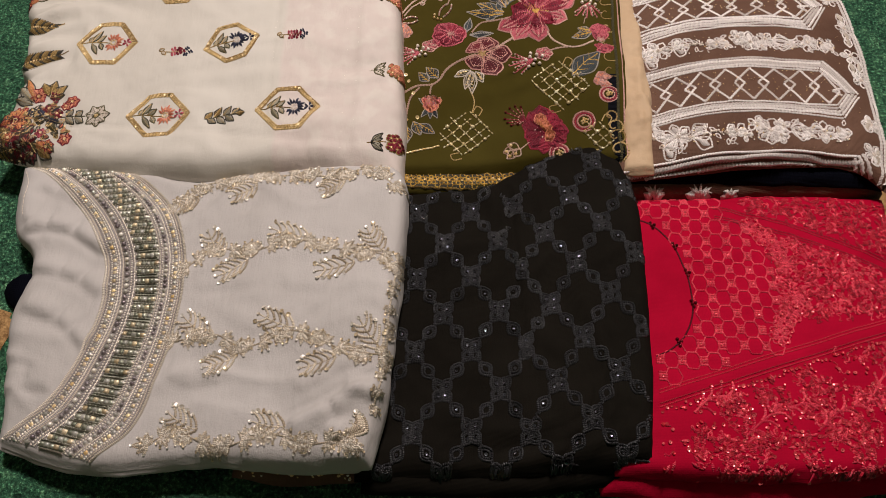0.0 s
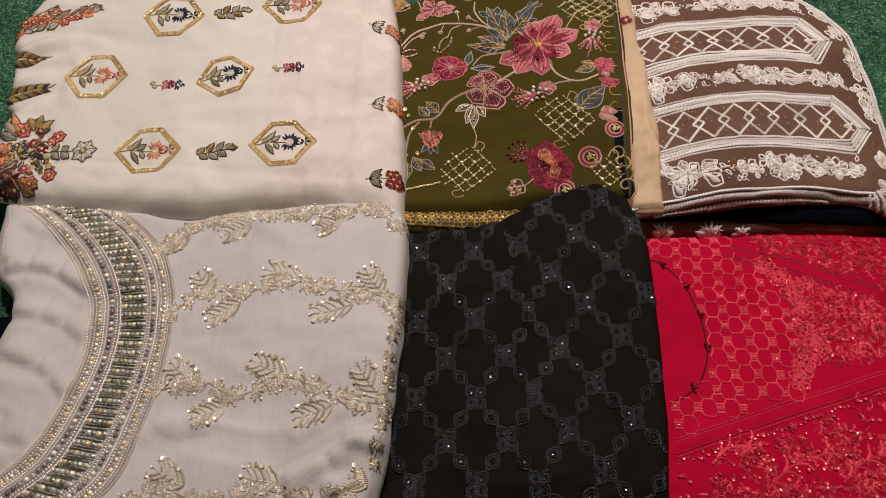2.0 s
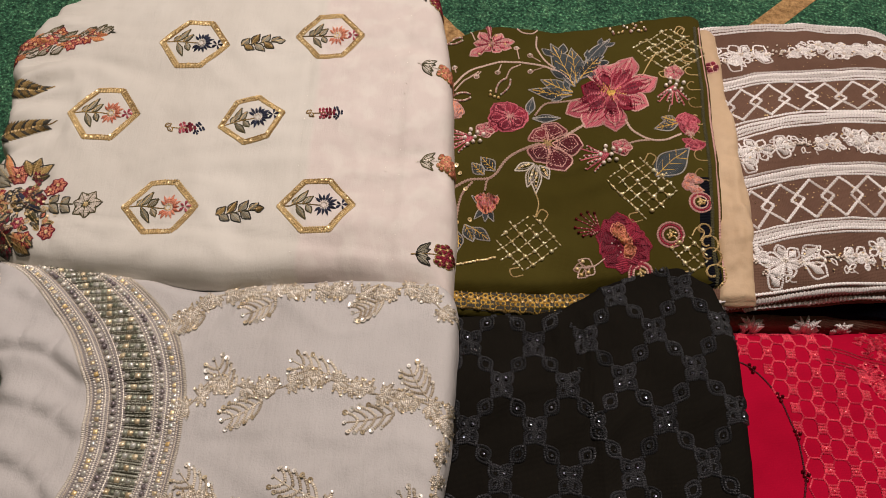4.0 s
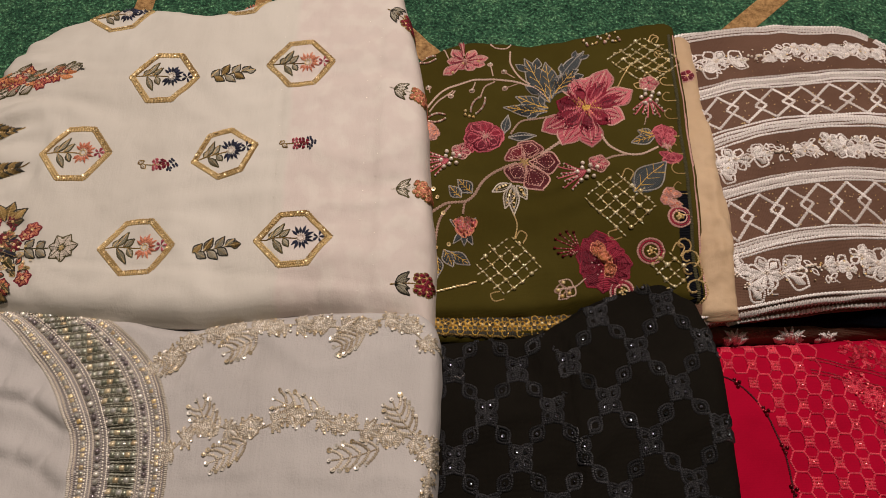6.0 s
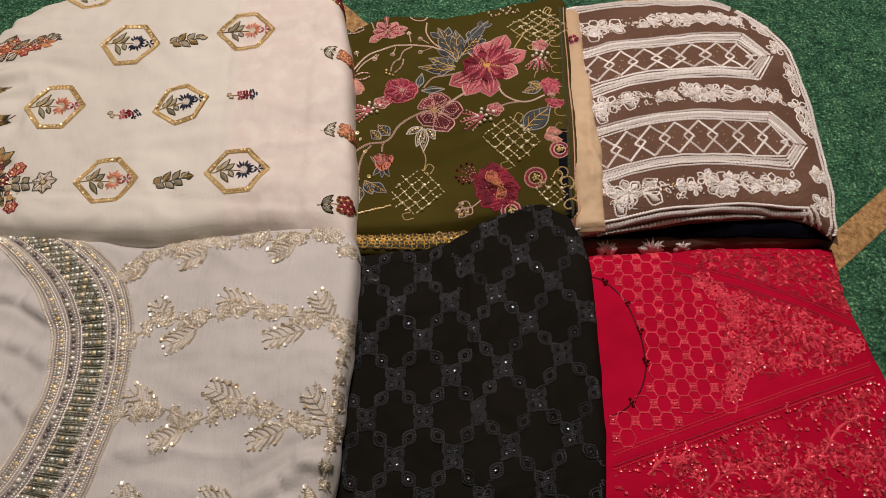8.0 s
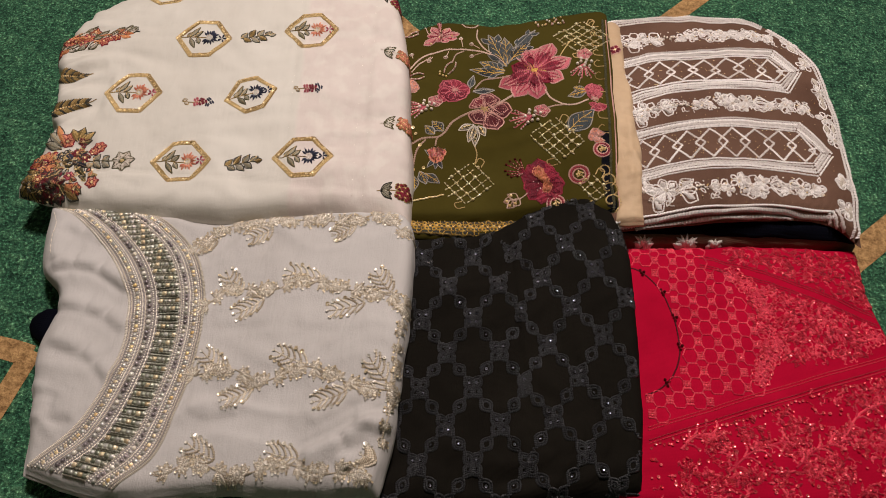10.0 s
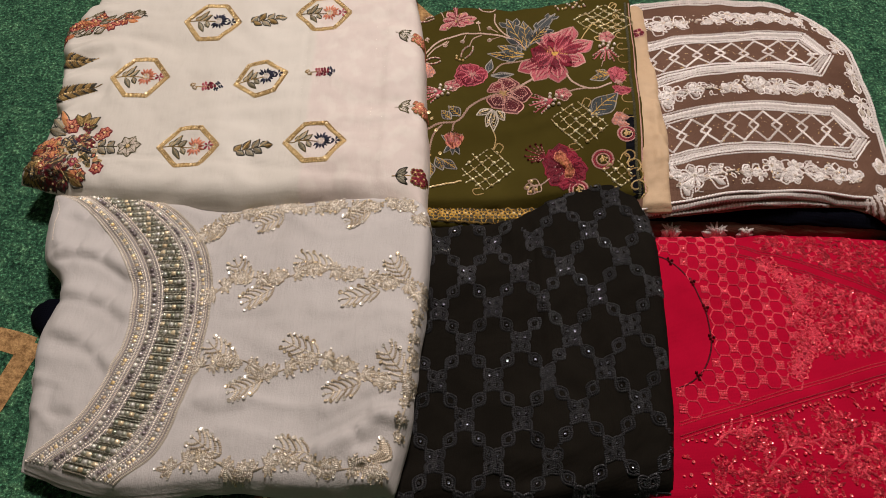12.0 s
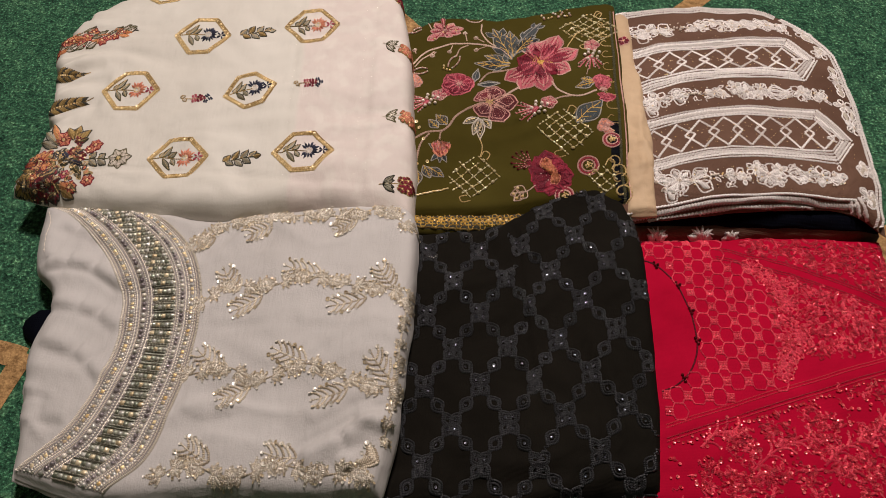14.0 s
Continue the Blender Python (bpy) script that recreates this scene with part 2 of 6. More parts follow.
        prev = cur
    return mesh_of(name, verts, faces, [mat])


def thing(name, label, category, group=""):
    return tagged(new(name), label, category, group)


# ---------------------------------------------------------------- the room
FLOOR = 3.2


floor = box_ob("floor", (-FLOOR, -FLOOR, -0.05), (FLOOR, FLOOR, 0.0), M_CARPET, "dark green speckled short-pile carpet with woven tan bands", "carpet")


def band(x0, y0, x1, y1, w, name="carpet_band", mat=M_TAN, z=0.0008):
    d = Vector((x1 - x0, y1 - y0)).normalized() * (w / 2)
    p = Vector((-d.y, d.x))
    n = max(2, int(math.hypot(x1 - x0, y1 - y0) / 0.012))
    vs, fs = [], []
    for i in range(n + 1):
        x, y = x0 + (x1 - x0) * i / n, y0 + (y1 - y0) * i / n
        for s in (-1, 1):
            a = 0.0012 * noise.noise((x * 90, y * 90, s))
            vs.append((x + p.x * s + a, y + p.y * s + a, z))
    fs = [(2 * i, 2 * i + 2, 2 * i + 3, 2 * i + 1) for i in range(n)]
    return child(name, mesh_of(name, vs, fs, [mat]), floor, "tan band woven into the carpet" if mat is M_TAN else "dark band woven into the carpet")


band(-0.352, 0.93, -0.296, 3.15, 0.022)
band(-0.212, 0.93, -0.156, 3.15, 0.019, z=0.0009)
band(-2.0, 3.03, 0.03, 0.862, 0.026, z=0.0014)
band(0.325, 0.934, 2.33, 2.98, 0.026, z=0.0010)
band(0.48, 0.521, 3.0, 2.645, 0.034, z=0.0011)
band(-0.380, 0.386, -3.1, 0.94, 0.024)
band(-0.380, 0.392, -1.145, -2.87, 0.022, z=0.0012)
band(0.112, -3.1, 0.112, 0.27, 0.018)
band(-0.420, 0.368, -0.60, 0.32, 0.05, mat=M_DARKBAND, z=0.0004)
for name, lo, hi in (("wall_north", (-FLOOR, FLOOR, 0), (FLOOR, FLOOR + 0.12, 2.5)), ("wall_south", (-FLOOR, -FLOOR - 0.12, 0), (FLOOR, -FLOOR, 2.5)),
                     ("wall_east", (FLOOR, -FLOOR, 0), (FLOOR + 0.12, FLOOR, 2.5)), ("wall_west", (-FLOOR - 0.12, -FLOOR, 0), (-FLOOR, FLOOR, 2.5))):
    box_ob(name, lo, hi, M_WALL, "plain cream painted plaster wall of the room", "wall")
box_ob("ceiling", (-FLOOR, -FLOOR, 2.5), (FLOOR, FLOOR, 2.6), M_CEILING, "plain white painted ceiling", "ceiling")

# ---------------------------------------------------------------- the six folded suits
GROUP = "folded embroidered suits laid out on the carpet"
white = thing("folded_suit", "folded cream chiffon suit with gold medallions and bright floral corner", "folded clothing", GROUP)
olive = thing("folded_suit", "folded olive green suit embroidered with pink flowers and gold lattices", "folded clothing", GROUP)
brown = thing("folded_suit", "folded brown net suit covered in white thread embroidery bands", "folded clothing", GROUP)
grey = thing("folded_suit", "folded light grey suit with crystal neckline and silver leaf sprays", "folded clothing", GROUP)
black = thing("folded_suit", "folded black suit with tonal embroidered lattice and small sequins", "folded clothing", GROUP)
red = thing("folded_suit", "folded crimson red net suit with tonal embroidery and sequins", "folded clothing", GROUP)
CLOTH = {}


def lay(key, name, owner, label, *args, **kw):
    me = sheet(name, *args, **kw)
    CLOTH[key] = (child(name, me, owner, label), BVHTree.FromPolygons([v.co for v in me.vertices], [p.vertices for p in me.polygons]))


def crease(line, h):
    """A soft fold along a line: a sharp valley with a broad swell beside it."""
    out = []
    for (x0, y0), (x1, y1) in zip(line, line[1:]):
        k = math.hypot(x1 - x0, y1 - y0)
        ox, oy = -(y1 - y0) / k * 0.009, (x1 - x0) / k * 0.009
        s = 1 if h > 0 else -1
        out += [(x0, y0, x1, y1, -0.5 * abs(h), 0.0045), (x0 + s * ox, y0 + s * oy, x1 + s * ox, y1 + s * oy, 0.8 * abs(h), 0.011)]
    return out


# red, under the edge of the black
lay("red", "top_fold", red, "crimson net cloth",
    [(0.224, 0.259), (0.329, 0.258), (0.463, 0.269), (0.570, 0.293)], [(0.570, 0.293), (0.532, 0.435), (0.522, 0.499), (0.526, 0.563)],
    [(0.199, 0.538), (0.295, 0.546), (0.399, 0.558), (0.526, 0.563)], [(0.224, 0.259), (0.216, 0.409), (0.199, 0.538)],
    [(0.045, 0.05, 0.045), (0.05, 0.055, 0.052), (0.046, 0.046, 0.042)], M_RED, 0.022, 0.012, 0.01,
    ridges=[(0.269, 0.326, 0.541, 0.422, 0.0015, 0.008), (0.324, 0.540, 0.530, 0.481, 0.0012, 0.008)], seed=1,
    folds=[(0.003, 70, 16, 6, lambda x, y: 1.0)])
lay("red_under", "under_fold", red, "crimson net cloth, lower fold",
    [(0.215, 0.246), (0.382, 0.248), (0.562, 0.277)], [(0.562, 0.277), (0.523, 0.435), (0.516, 0.555)], [(0.195, 0.533), (0.343, 0.541), (0.516, 0.555)],
    [(0.215, 0.246), (0.205, 0.418), (0.195, 0.533)], [(0.024, 0.024, 0.024)] * 3, M_RED, 0.0, 0.01, 0.004, seed=2, step=0.008)

# black
lay("black", "top_fold", black, "black cotton cloth",
    [(-0.009, 0.244), (0.069, 0.248), (0.162, 0.257), (0.252, 0.269)], [(0.252, 0.269), (0.256, 0.354), (0.255, 0.439), (0.253, 0.528), (0.233, 0.588)],
    [(-0.016, 0.530), (0.055, 0.538), (0.103, 0.543), (0.149, 0.572), (0.199, 0.594), (0.233, 0.588)], [(-0.009, 0.244), (-0.018, 0.405), (-0.016, 0.530)],
    [(0.028, 0.044, 0.058), (0.046, 0.064, 0.078), (0.048, 0.066, 0.074)], M_BLACK, 0.02, 0.014, 0.012,
    ridges=[(0.115, 0.537, 0.150, 0.349, 0.004, 0.012), (0.122, 0.538, 0.132, 0.41, -0.006, 0.004), (0.132, 0.42, 0.142, 0.34, -0.003, 0.004), (0.036, 0.299, 0.239, 0.324, 0.003, 0.02), (0.141, 0.547, 0.226, 0.455, 0.004, 0.025)], seed=3,
    folds=[(0.004, 80, 18, 6, lambda x, y: 1.0), (0.007, 5, 26, 8, lambda x, y: min(1.0, max(0.0, (0.31 - y) / 0.03)))])
lay("black_under", "under_fold", black, "black cotton cloth, lower fold",
    [(-0.003, 0.237), (0.132, 0.241), (0.235, 0.257)], [(0.235, 0.257), (0.240, 0.419), (0.225, 0.569)], [(-0.011, 0.522), (0.113, 0.529), (0.225, 0.569)],
    [(-0.003, 0.237), (-0.008, 0.406), (-0.011, 0.522)], [(0.026, 0.03, 0.03)] * 3, M_BLACK, 0.0, 0.01, 0.004, seed=4, step=0.008)

# grey
lay("grey", "top_fold", grey, "light grey georgette cloth",
    [(-0.332, 0.257), (-0.275, 0.241), (-0.225, 0.237), (-0.137, 0.248), (-0.065, 0.245), (0.004, 0.250)],
    [(0.004, 0.250), (0.014, 0.300), (0.016, 0.351), (0.020, 0.426), (0.018, 0.524), (0.003, 0.548)],
    [(-0.397, 0.552), (-0.321, 0.553), (-0.256, 0.544), (-0.200, 0.533), (-0.144, 0.544), (-0.059, 0.550), (0.003, 0.548)],
    [(-0.332, 0.257), (-0.340, 0.303), (-0.356, 0.373), (-0.350, 0.437), (-0.382, 0.475), (-0.397, 0.552)],
    [(0.040, 0.056, 0.072), (0.046, 0.066, 0.098), (0.046, 0.062, 0.082)], M_GREY, 0.012, 0.016, 0.014, layers=2,
    ridges=crease([(-0.362, 0.462), (-0.341, 0.466), (-0.314, 0.462), (-0.276, 0.438)], 0.008) + crease([(-0.362, 0.424), (-0.315, 0.416), (-0.294, 0.410), (-0.269, 0.393)], 0.006)
    + crease([(-0.345, 0.380), (-0.306, 0.368), (-0.290, 0.358), (-0.272, 0.340)], 0.006) + crease([(-0.345, 0.300), (-0.319, 0.303), (-0.290, 0.301)], 0.004)
    + crease([(-0.375, 0.512), (-0.345, 0.508), (-0.315, 0.492)], 0.004)
    + crease([(-0.070, 0.283), (-0.036, 0.300), (-0.019, 0.312), (0.004, 0.322)], -0.009) + crease([(-0.020, 0.300), (-0.003, 0.300), (0.009, 0.294)], 0.007)
    + crease([(-0.060, 0.300), (-0.030, 0.318), (-0.006, 0.330)], 0.003) + crease([(-0.036, 0.250), (-0.030, 0.262), (-0.036, 0.274)], -0.006)
    + crease([(-0.190, 0.318), (-0.165, 0.306), (-0.130, 0.312)], 0.003) + crease([(-0.175, 0.400), (-0.110, 0.404), (-0.040, 0.396)], 0.0015)
    + [(-0.378, 0.535, -0.364, 0.476, 0.005, 0.010), (-0.134, 0.523, -0.135, 0.489, -0.003, 0.012)], seed=5,
    folds=[(0.004, -20, 18, 6, lambda x, y: min(1.0, max(0.0, (-0.285 - x) / 0.03))), (0.005, 25, 24, 8, lambda x, y: min(1.0, max(0.0, (x + 0.11) / 0.05)) * min(1.0, max(0.0, (0.30 - y) / 0.03))),
           (0.0030, 10, 18, 5, lambda x, y: 1.0)])
lay("grey_lining", "lining_fold", grey, "brown lining with gold sequins peeping out below",
    [(-0.120, 0.245), (-0.073, 0.241), (-0.010, 0.246)], [(-0.010, 0.246), (-0.006, 0.290), (-0.004, 0.340)], [(-0.120, 0.340), (-0.070, 0.340), (-0.004, 0.340)],
    [(-0.120, 0.245), (-0.122, 0.290), (-0.120, 0.340)], [(0.028, 0.030, 0.030)] * 3, M_BROWN, 0.0, 0.010, 0.004, seed=16, step=0.005)
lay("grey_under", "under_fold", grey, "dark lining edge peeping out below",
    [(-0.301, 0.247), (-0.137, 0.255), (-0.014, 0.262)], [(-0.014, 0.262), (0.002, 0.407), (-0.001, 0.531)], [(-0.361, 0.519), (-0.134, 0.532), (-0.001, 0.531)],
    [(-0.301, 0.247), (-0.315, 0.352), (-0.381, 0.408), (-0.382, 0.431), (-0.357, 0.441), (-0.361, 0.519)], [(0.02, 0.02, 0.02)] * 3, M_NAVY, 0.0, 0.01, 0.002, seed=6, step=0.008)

# brown, over the red and the navy layer
lay("brown_low", "under_fold", brown, "brown net cloth, lowest fold",
    [(0.237, 0.547), (0.323, 0.554), (0.408, 0.561), (0.526, 0.568)], [(0.526, 0.568), (0.518, 0.690), (0.490, 0.850)], [(0.207, 0.850), (0.329, 0.865), (0.490, 0.850)],
    [(0.237, 0.547), (0.224, 0.676), (0.207, 0.850)], [(0.052, 0.052, 0.046), (0.04, 0.04, 0.04), (0.03, 0.03, 0.02)], M_BROWN, 0.0, 0.008, 0.004, seed=7, step=0.006)
lay("brown_navy", "lining_fold", brown, "navy velvet layer between the folds",
    [(0.236, 0.558), (0.321, 0.563), (0.407, 0.567), (0.488, 0.570), (0.517, 0.566)], [(0.517, 0.566), (0.517, 0.691), (0.492, 0.855)], [(0.207, 0.850), (0.328, 0.870), (0.492, 0.855)],
    [(0.236, 0.558), (0.224, 0.676), (0.207, 0.850)], [(0.066, 0.066, 0.06), (0.06, 0.06, 0.055), (0.045, 0.04, 0.03)], M_NAVY, 0.045, 0.008, 0.002, seed=8, rough=0.003, step=0.005)
lay("brown", "top_fold", brown, "brown net cloth with white embroidery",
    [(0.232, 0.551), (0.293, 0.561), (0.378, 0.574), (0.453, 0.582), (0.491, 0.577), (0.518, 0.554)],
    [(0.518, 0.554), (0.524, 0.610), (0.526, 0.684), (0.527, 0.769), (0.519, 0.847), (0.475, 0.907)],
    [(0.224, 0.884), (0.325, 0.902), (0.419, 0.916), (0.475, 0.907)], [(0.232, 0.551), (0.228, 0.676), (0.230, 0.791), (0.224, 0.884)],
    [(0.072, 0.086, 0.070), (0.078, 0.090, 0.072), (0.060, 0.066, 0.054)], M_BROWN, (0.058, 0.004), 0.011, 0.010, seed=9,
    ridges=[(0.487, 0.584, 0.510, 0.559, 0.004, 0.012)], folds=[(0.003, 0, 16, 5, lambda x, y: 1.0)])

# olive
lay("olive_low", "under_fold", olive, "gold-embroidered olive edge of the lower fold",
    [(-0.011, 0.532), (0.074, 0.534), (0.141, 0.547), (0.215, 0.570)], [(0.215, 0.573), (0.215, 0.675), (0.216, 0.841)], [(-0.019, 0.827), (0.085, 0.833), (0.216, 0.841)],
    [(-0.011, 0.532), (-0.014, 0.662), (-0.019, 0.827)], [(0.058, 0.058, 0.056), (0.04, 0.045, 0.04), (0.03, 0.03, 0.03)], M_OLIVE, 0.0, 0.008, 0.002, seed=10, step=0.005)
lay("olive", "top_fold", olive, "olive crepe cloth with beige lined edge",
    [(-0.026, 0.552), (0.055, 0.554), (0.111, 0.559), (0.187, 0.573), (0.249, 0.565)],
    [(0.249, 0.565), (0.248, 0.613), (0.249, 0.678), (0.247, 0.733), (0.249, 0.800), (0.252, 0.890)],
    [(-0.034, 0.840), (0.024, 0.872), (0.067, 0.873), (0.115, 0.868), (0.170, 0.883), (0.236, 0.899), (0.252, 0.890)], [(-0.026, 0.552), (-0.028, 0.661), (-0.034, 0.840)],
    [(0.060, 0.068, 0.078), (0.062, 0.078, 0.094), (0.050, 0.066, 0.074)], M_OLIVE, (0.045, 0.004), 0.010, 0.01, seed=11, folds=[(0.0035, 6, 16, 5, lambda x, y: 1.0)])
lay("beige", "lining_edge", olive, "beige lining turned out along the edge",
    [(0.240, 0.557), (0.252, 0.556), (0.272, 0.559)], [(0.272, 0.559), (0.271, 0.613), (0.274, 0.650), (0.270, 0.690), (0.270, 0.733), (0.267, 0.800), (0.270, 0.872)],
    [(0.246, 0.880), (0.256, 0.880), (0.270, 0.872)], [(0.240, 0.557), (0.240, 0.613), (0.241, 0.678), (0.239, 0.733), (0.241, 0.800), (0.246, 0.880)],
    [(0.078, 0.083, 0.082), (0.084, 0.091, 0.087), (0.064, 0.070, 0.064)], M_BEIGE, 0.064, 0.005, 0.003, seed=21, step=0.002, rough=0.0025,
    ridges=[(0.262, 0.645, 0.272, 0.612, 0.005, 0.005), (0.258, 0.60, 0.262, 0.70, 0.003, 0.005), (0.268, 0.76, 0.262, 0.70, 0.002, 0.004)])

# white, over the edge of the olive
lay("white_low", "under_fold", white, "cream chiffon cloth, lower fold",
    [(-0.387, 0.539), (-0.228, 0.542), (-0.002, 0.553)], [(-0.002, 0.553), (-0.014, 0.662), (-0.037, 0.861)], [(-0.370, 0.841), (-0.217, 0.843), (-0.037, 0.861)],
    [(-0.387, 0.539), (-0.375, 0.680), (-0.370, 0.841)], [(0.046, 0.05, 0.05)] * 3, M_WHITE, 0.0, 0.01, 0.006, seed=12, step=0.006, layers=2)
lay("white", "top_fold", white, "cream chiffon cloth, sheer over a rosy lining",
    [(-0.432, 0.559), (-0.350, 0.543), (-0.266, 0.538), (-0.181, 0.536), (-0.087, 0.548), (0.013, 0.534)],
    [(0.013, 0.534), (0.012, 0.599), (0.004, 0.663), (-0.007, 0.777), (-0.035, 0.897)],
    [(-0.408, 0.845), (-0.328, 0.878), (-0.267, 0.872), (-0.221, 0.865), (-0.156, 0.889), (-0.105, 0.901), (-0.035, 0.897)],
    [(-0.432, 0.559), (-0.424, 0.595), (-0.414, 0.632), (-0.414, 0.650), (-0.424, 0.662), (-0.420, 0.682), (-0.428, 0.705), (-0.424, 0.722), (-0.438, 0.738), (-0.438, 0.758), (-0.428, 0.800), (-0.408, 0.845)],
    [(0.056, 0.074, 0.084), (0.076, 0.092, 0.101), (0.070, 0.098, 0.108)], M_WHITE, (0.036, 0.004), 0.016, 0.016, seed=13,
    ridges=[(-0.035, 0.554, -0.046, 0.868, 0.0018, 0.006), (-0.427, 0.606, -0.353, 0.619, -0.004, 0.010), (-0.421, 0.666, -0.358, 0.673, -0.004, 0.010),
            (-0.418, 0.701, -0.355, 0.708, -0.004, 0.010), (-0.134, 0.599, -0.003, 0.586, 0.004, 0.018), (-0.087, 0.564, -0.002, 0.561, 0.003, 0.012),
            (-0.339, 0.562, -0.181, 0.559, 0.003, 0.02), (-0.40, 0.588, 0.0, 0.566, -0.0016, 0.003), (-0.133, 0.57, -0.146, 0.86, -0.0008, 0.0025)],
    folds=[(0.0035, 4, 20, 5, lambda x, y: 1.0), (0.003, 2, 30, 5, lambda x, y: min(1.0, max(0.0, (0.60 - y) / 0.03))), (0.009, 8, 30, 8, lambda x, y: min(1.0, max(0.0, (-0.365 - x) / 0.03)))])

# ---------------------------------------------------------------- threads, sequins and beads
T_GOLD = thread("gold_zari_thread", (0.30, 0.185, 0.065), (0.70, 0.50, 0.23), 0.38, 0.3)
T_ANTIQUE = thread("antique_gold_thread", (0.13, 0.08, 0.025), (0.42, 0.28, 0.10), 0.4, 0.5)
T_SILVER = thread("silver_zari_thread", (0.50, 0.44, 0.35), (0.92, 0.84, 0.72), 0.42, 0.35)
T_ZARI = thread("dull_silver_thread", (0.36, 0.29, 0.20), (0.78, 0.68, 0.53), 0.38, 0.3)
T_WIRE = thread("dark_wire", (0.10, 0.09, 0.06), (0.26, 0.24, 0.18), 0.35, 0.5)
T_CREAM = thread("cream_thread", (0.50, 0.42, 0.33), (0.72, 0.64, 0.54), 0.55)
T_WHITE = thread("white_thread", (0.55, 0.48, 0.435), (0.97, 0.91, 0.86), 0.5)
T_PEACH = thread("peach_thread", (0.50, 0.13, 0.07), (0.80, 0.33, 0.20), 0.5)
T_ORANGE = thread("orange_thread", (0.45, 0.14, 0.05), (0.75, 0.32, 0.13), 0.5)
T_PINK = thread("pink_thread", (0.34, 0.045, 0.07), (0.66, 0.17, 0.20), 0.5)
T_ROSE = thread("pale_rose_thread", (0.38, 0.17, 0.15), (0.68, 0.40, 0.33), 0.5)
T_CRIMSON = thread("crimson_thread", (0.10, 0.004, 0.014), (0.30, 0.016, 0.04), 0.5)
T_RED = thread("red_tonal_thread", (0.46, 0.005, 0.034), (0.86, 0.070, 0.110), 0.42, gloss=0.35)
# darker copy of T_RED: the shadow on stitching put into the thread colour
T_SHADERED = thread("deep_red_thread", (0.22, 0.003, 0.014), (0.54, 0.018, 0.040), 0.45, gloss=0.25)
T_MAROON = thread("maroon_thread", (0.06, 0.002, 0.006), (0.16, 0.006, 0.015), 0.5)
T_NAVY = thread("navy_thread", (0.009, 0.011, 0.022), (0.034, 0.040, 0.075), 0.5)
T_TEAL = thread("slate_thread", (0.014, 0.018, 0.020), (0.050, 0.062, 0.066), 0.5)
T_LEAF = thread("dark_leaf_thread", (0.035, 0.032, 0.012), (0.13, 0.11, 0.045), 0.5)
T_BLACK = thread("black_tonal_thread", (0.005, 0.005, 0.0054), (0.025, 0.0245, 0.0262), 0.36, gloss=0.35)
T_INK = thread("ink_ground_thread", (0.0022, 0.0024, 0.004), (0.006, 0.0065, 0.010), 0.7, gloss=0.05)
T_TRIM = thread("rich_gold_thread", (0.24, 0.13, 0.018), (0.74, 0.47, 0.10), 0.34, 0.4)
T_YELLOW = thread("yellow_thread", (0.50, 0.28, 0.04), (0.78, 0.50, 0.12), 0.5)
S_GOLD = shiny("gold_sequin", (0.66, 0.45, 0.18), (0.92, 0.75, 0.44), 0.3, 0.45)
S_SILVER = shiny("silver_sequin", (0.74, 0.67, 0.56), (0.95, 0.90, 0.82), 0.30, 0.45)
S_RED = shiny("red_sequin", (0.62, 0.02, 0.04), (0.95, 0.16, 0.17), 0.24, 0.5)
S_BLACK = shiny("black_sequin", (0.10, 0.10, 0.13), (0.30, 0.30, 0.38), 0.2)
S_PEARL = shiny("pearl_bead", (0.72, 0.60, 0.50), (0.88, 0.78, 0.68), 0.25, 0.25)
S_CRYSTAL = shiny("crystal_stone", (0.55, 0.53, 0.46), (0.9, 0.87, 0.80), 0.14, 0.7)
S_LILAC = shiny("lilac_bead", (0.24, 0.20, 0.21), (0.52, 0.46, 0.46), 0.22, 0.7)
S_SAGE = shiny("sage_baguette", (0.26, 0.27, 0.20), (0.62, 0.62, 0.50), 0.18, 0.7)
# pale and matt: the sparkle of the lining's dots is put into the colour
S_GLINT = shiny("pale_glimmer", (0.92, 0.86, 0.76), (0.97, 0.93, 0.86), 0.4, 0.0)
S_ANTIQUE = shiny("antique_gold_sequin", (0.52, 0.40, 0.24), (0.82, 0.68, 0.46), 0.28, 0.5)
S_PALEGOLD = shiny("pale_gold_bead", (0.66, 0.52, 0.26), (0.95, 0.86, 0.62), 0.25, 0.6)
S_ROSE = shiny("rosy_seed_bead", (0.42, 0.20, 0.17), (0.72, 0.46, 0.38), 0.3, 0.3)
S_MAROON = shiny("maroon_bead", (0.10, 0.004, 0.01), (0.25, 0.02, 0.03), 0.2, 0.6)

rng = random.Random(7)
SINGLE = {"leaf", "stem", "twig", "sepal", "ring", "petal", "eye", "block", "rachis", "panel_cord"}
WHOLE = {"border", "chain"}


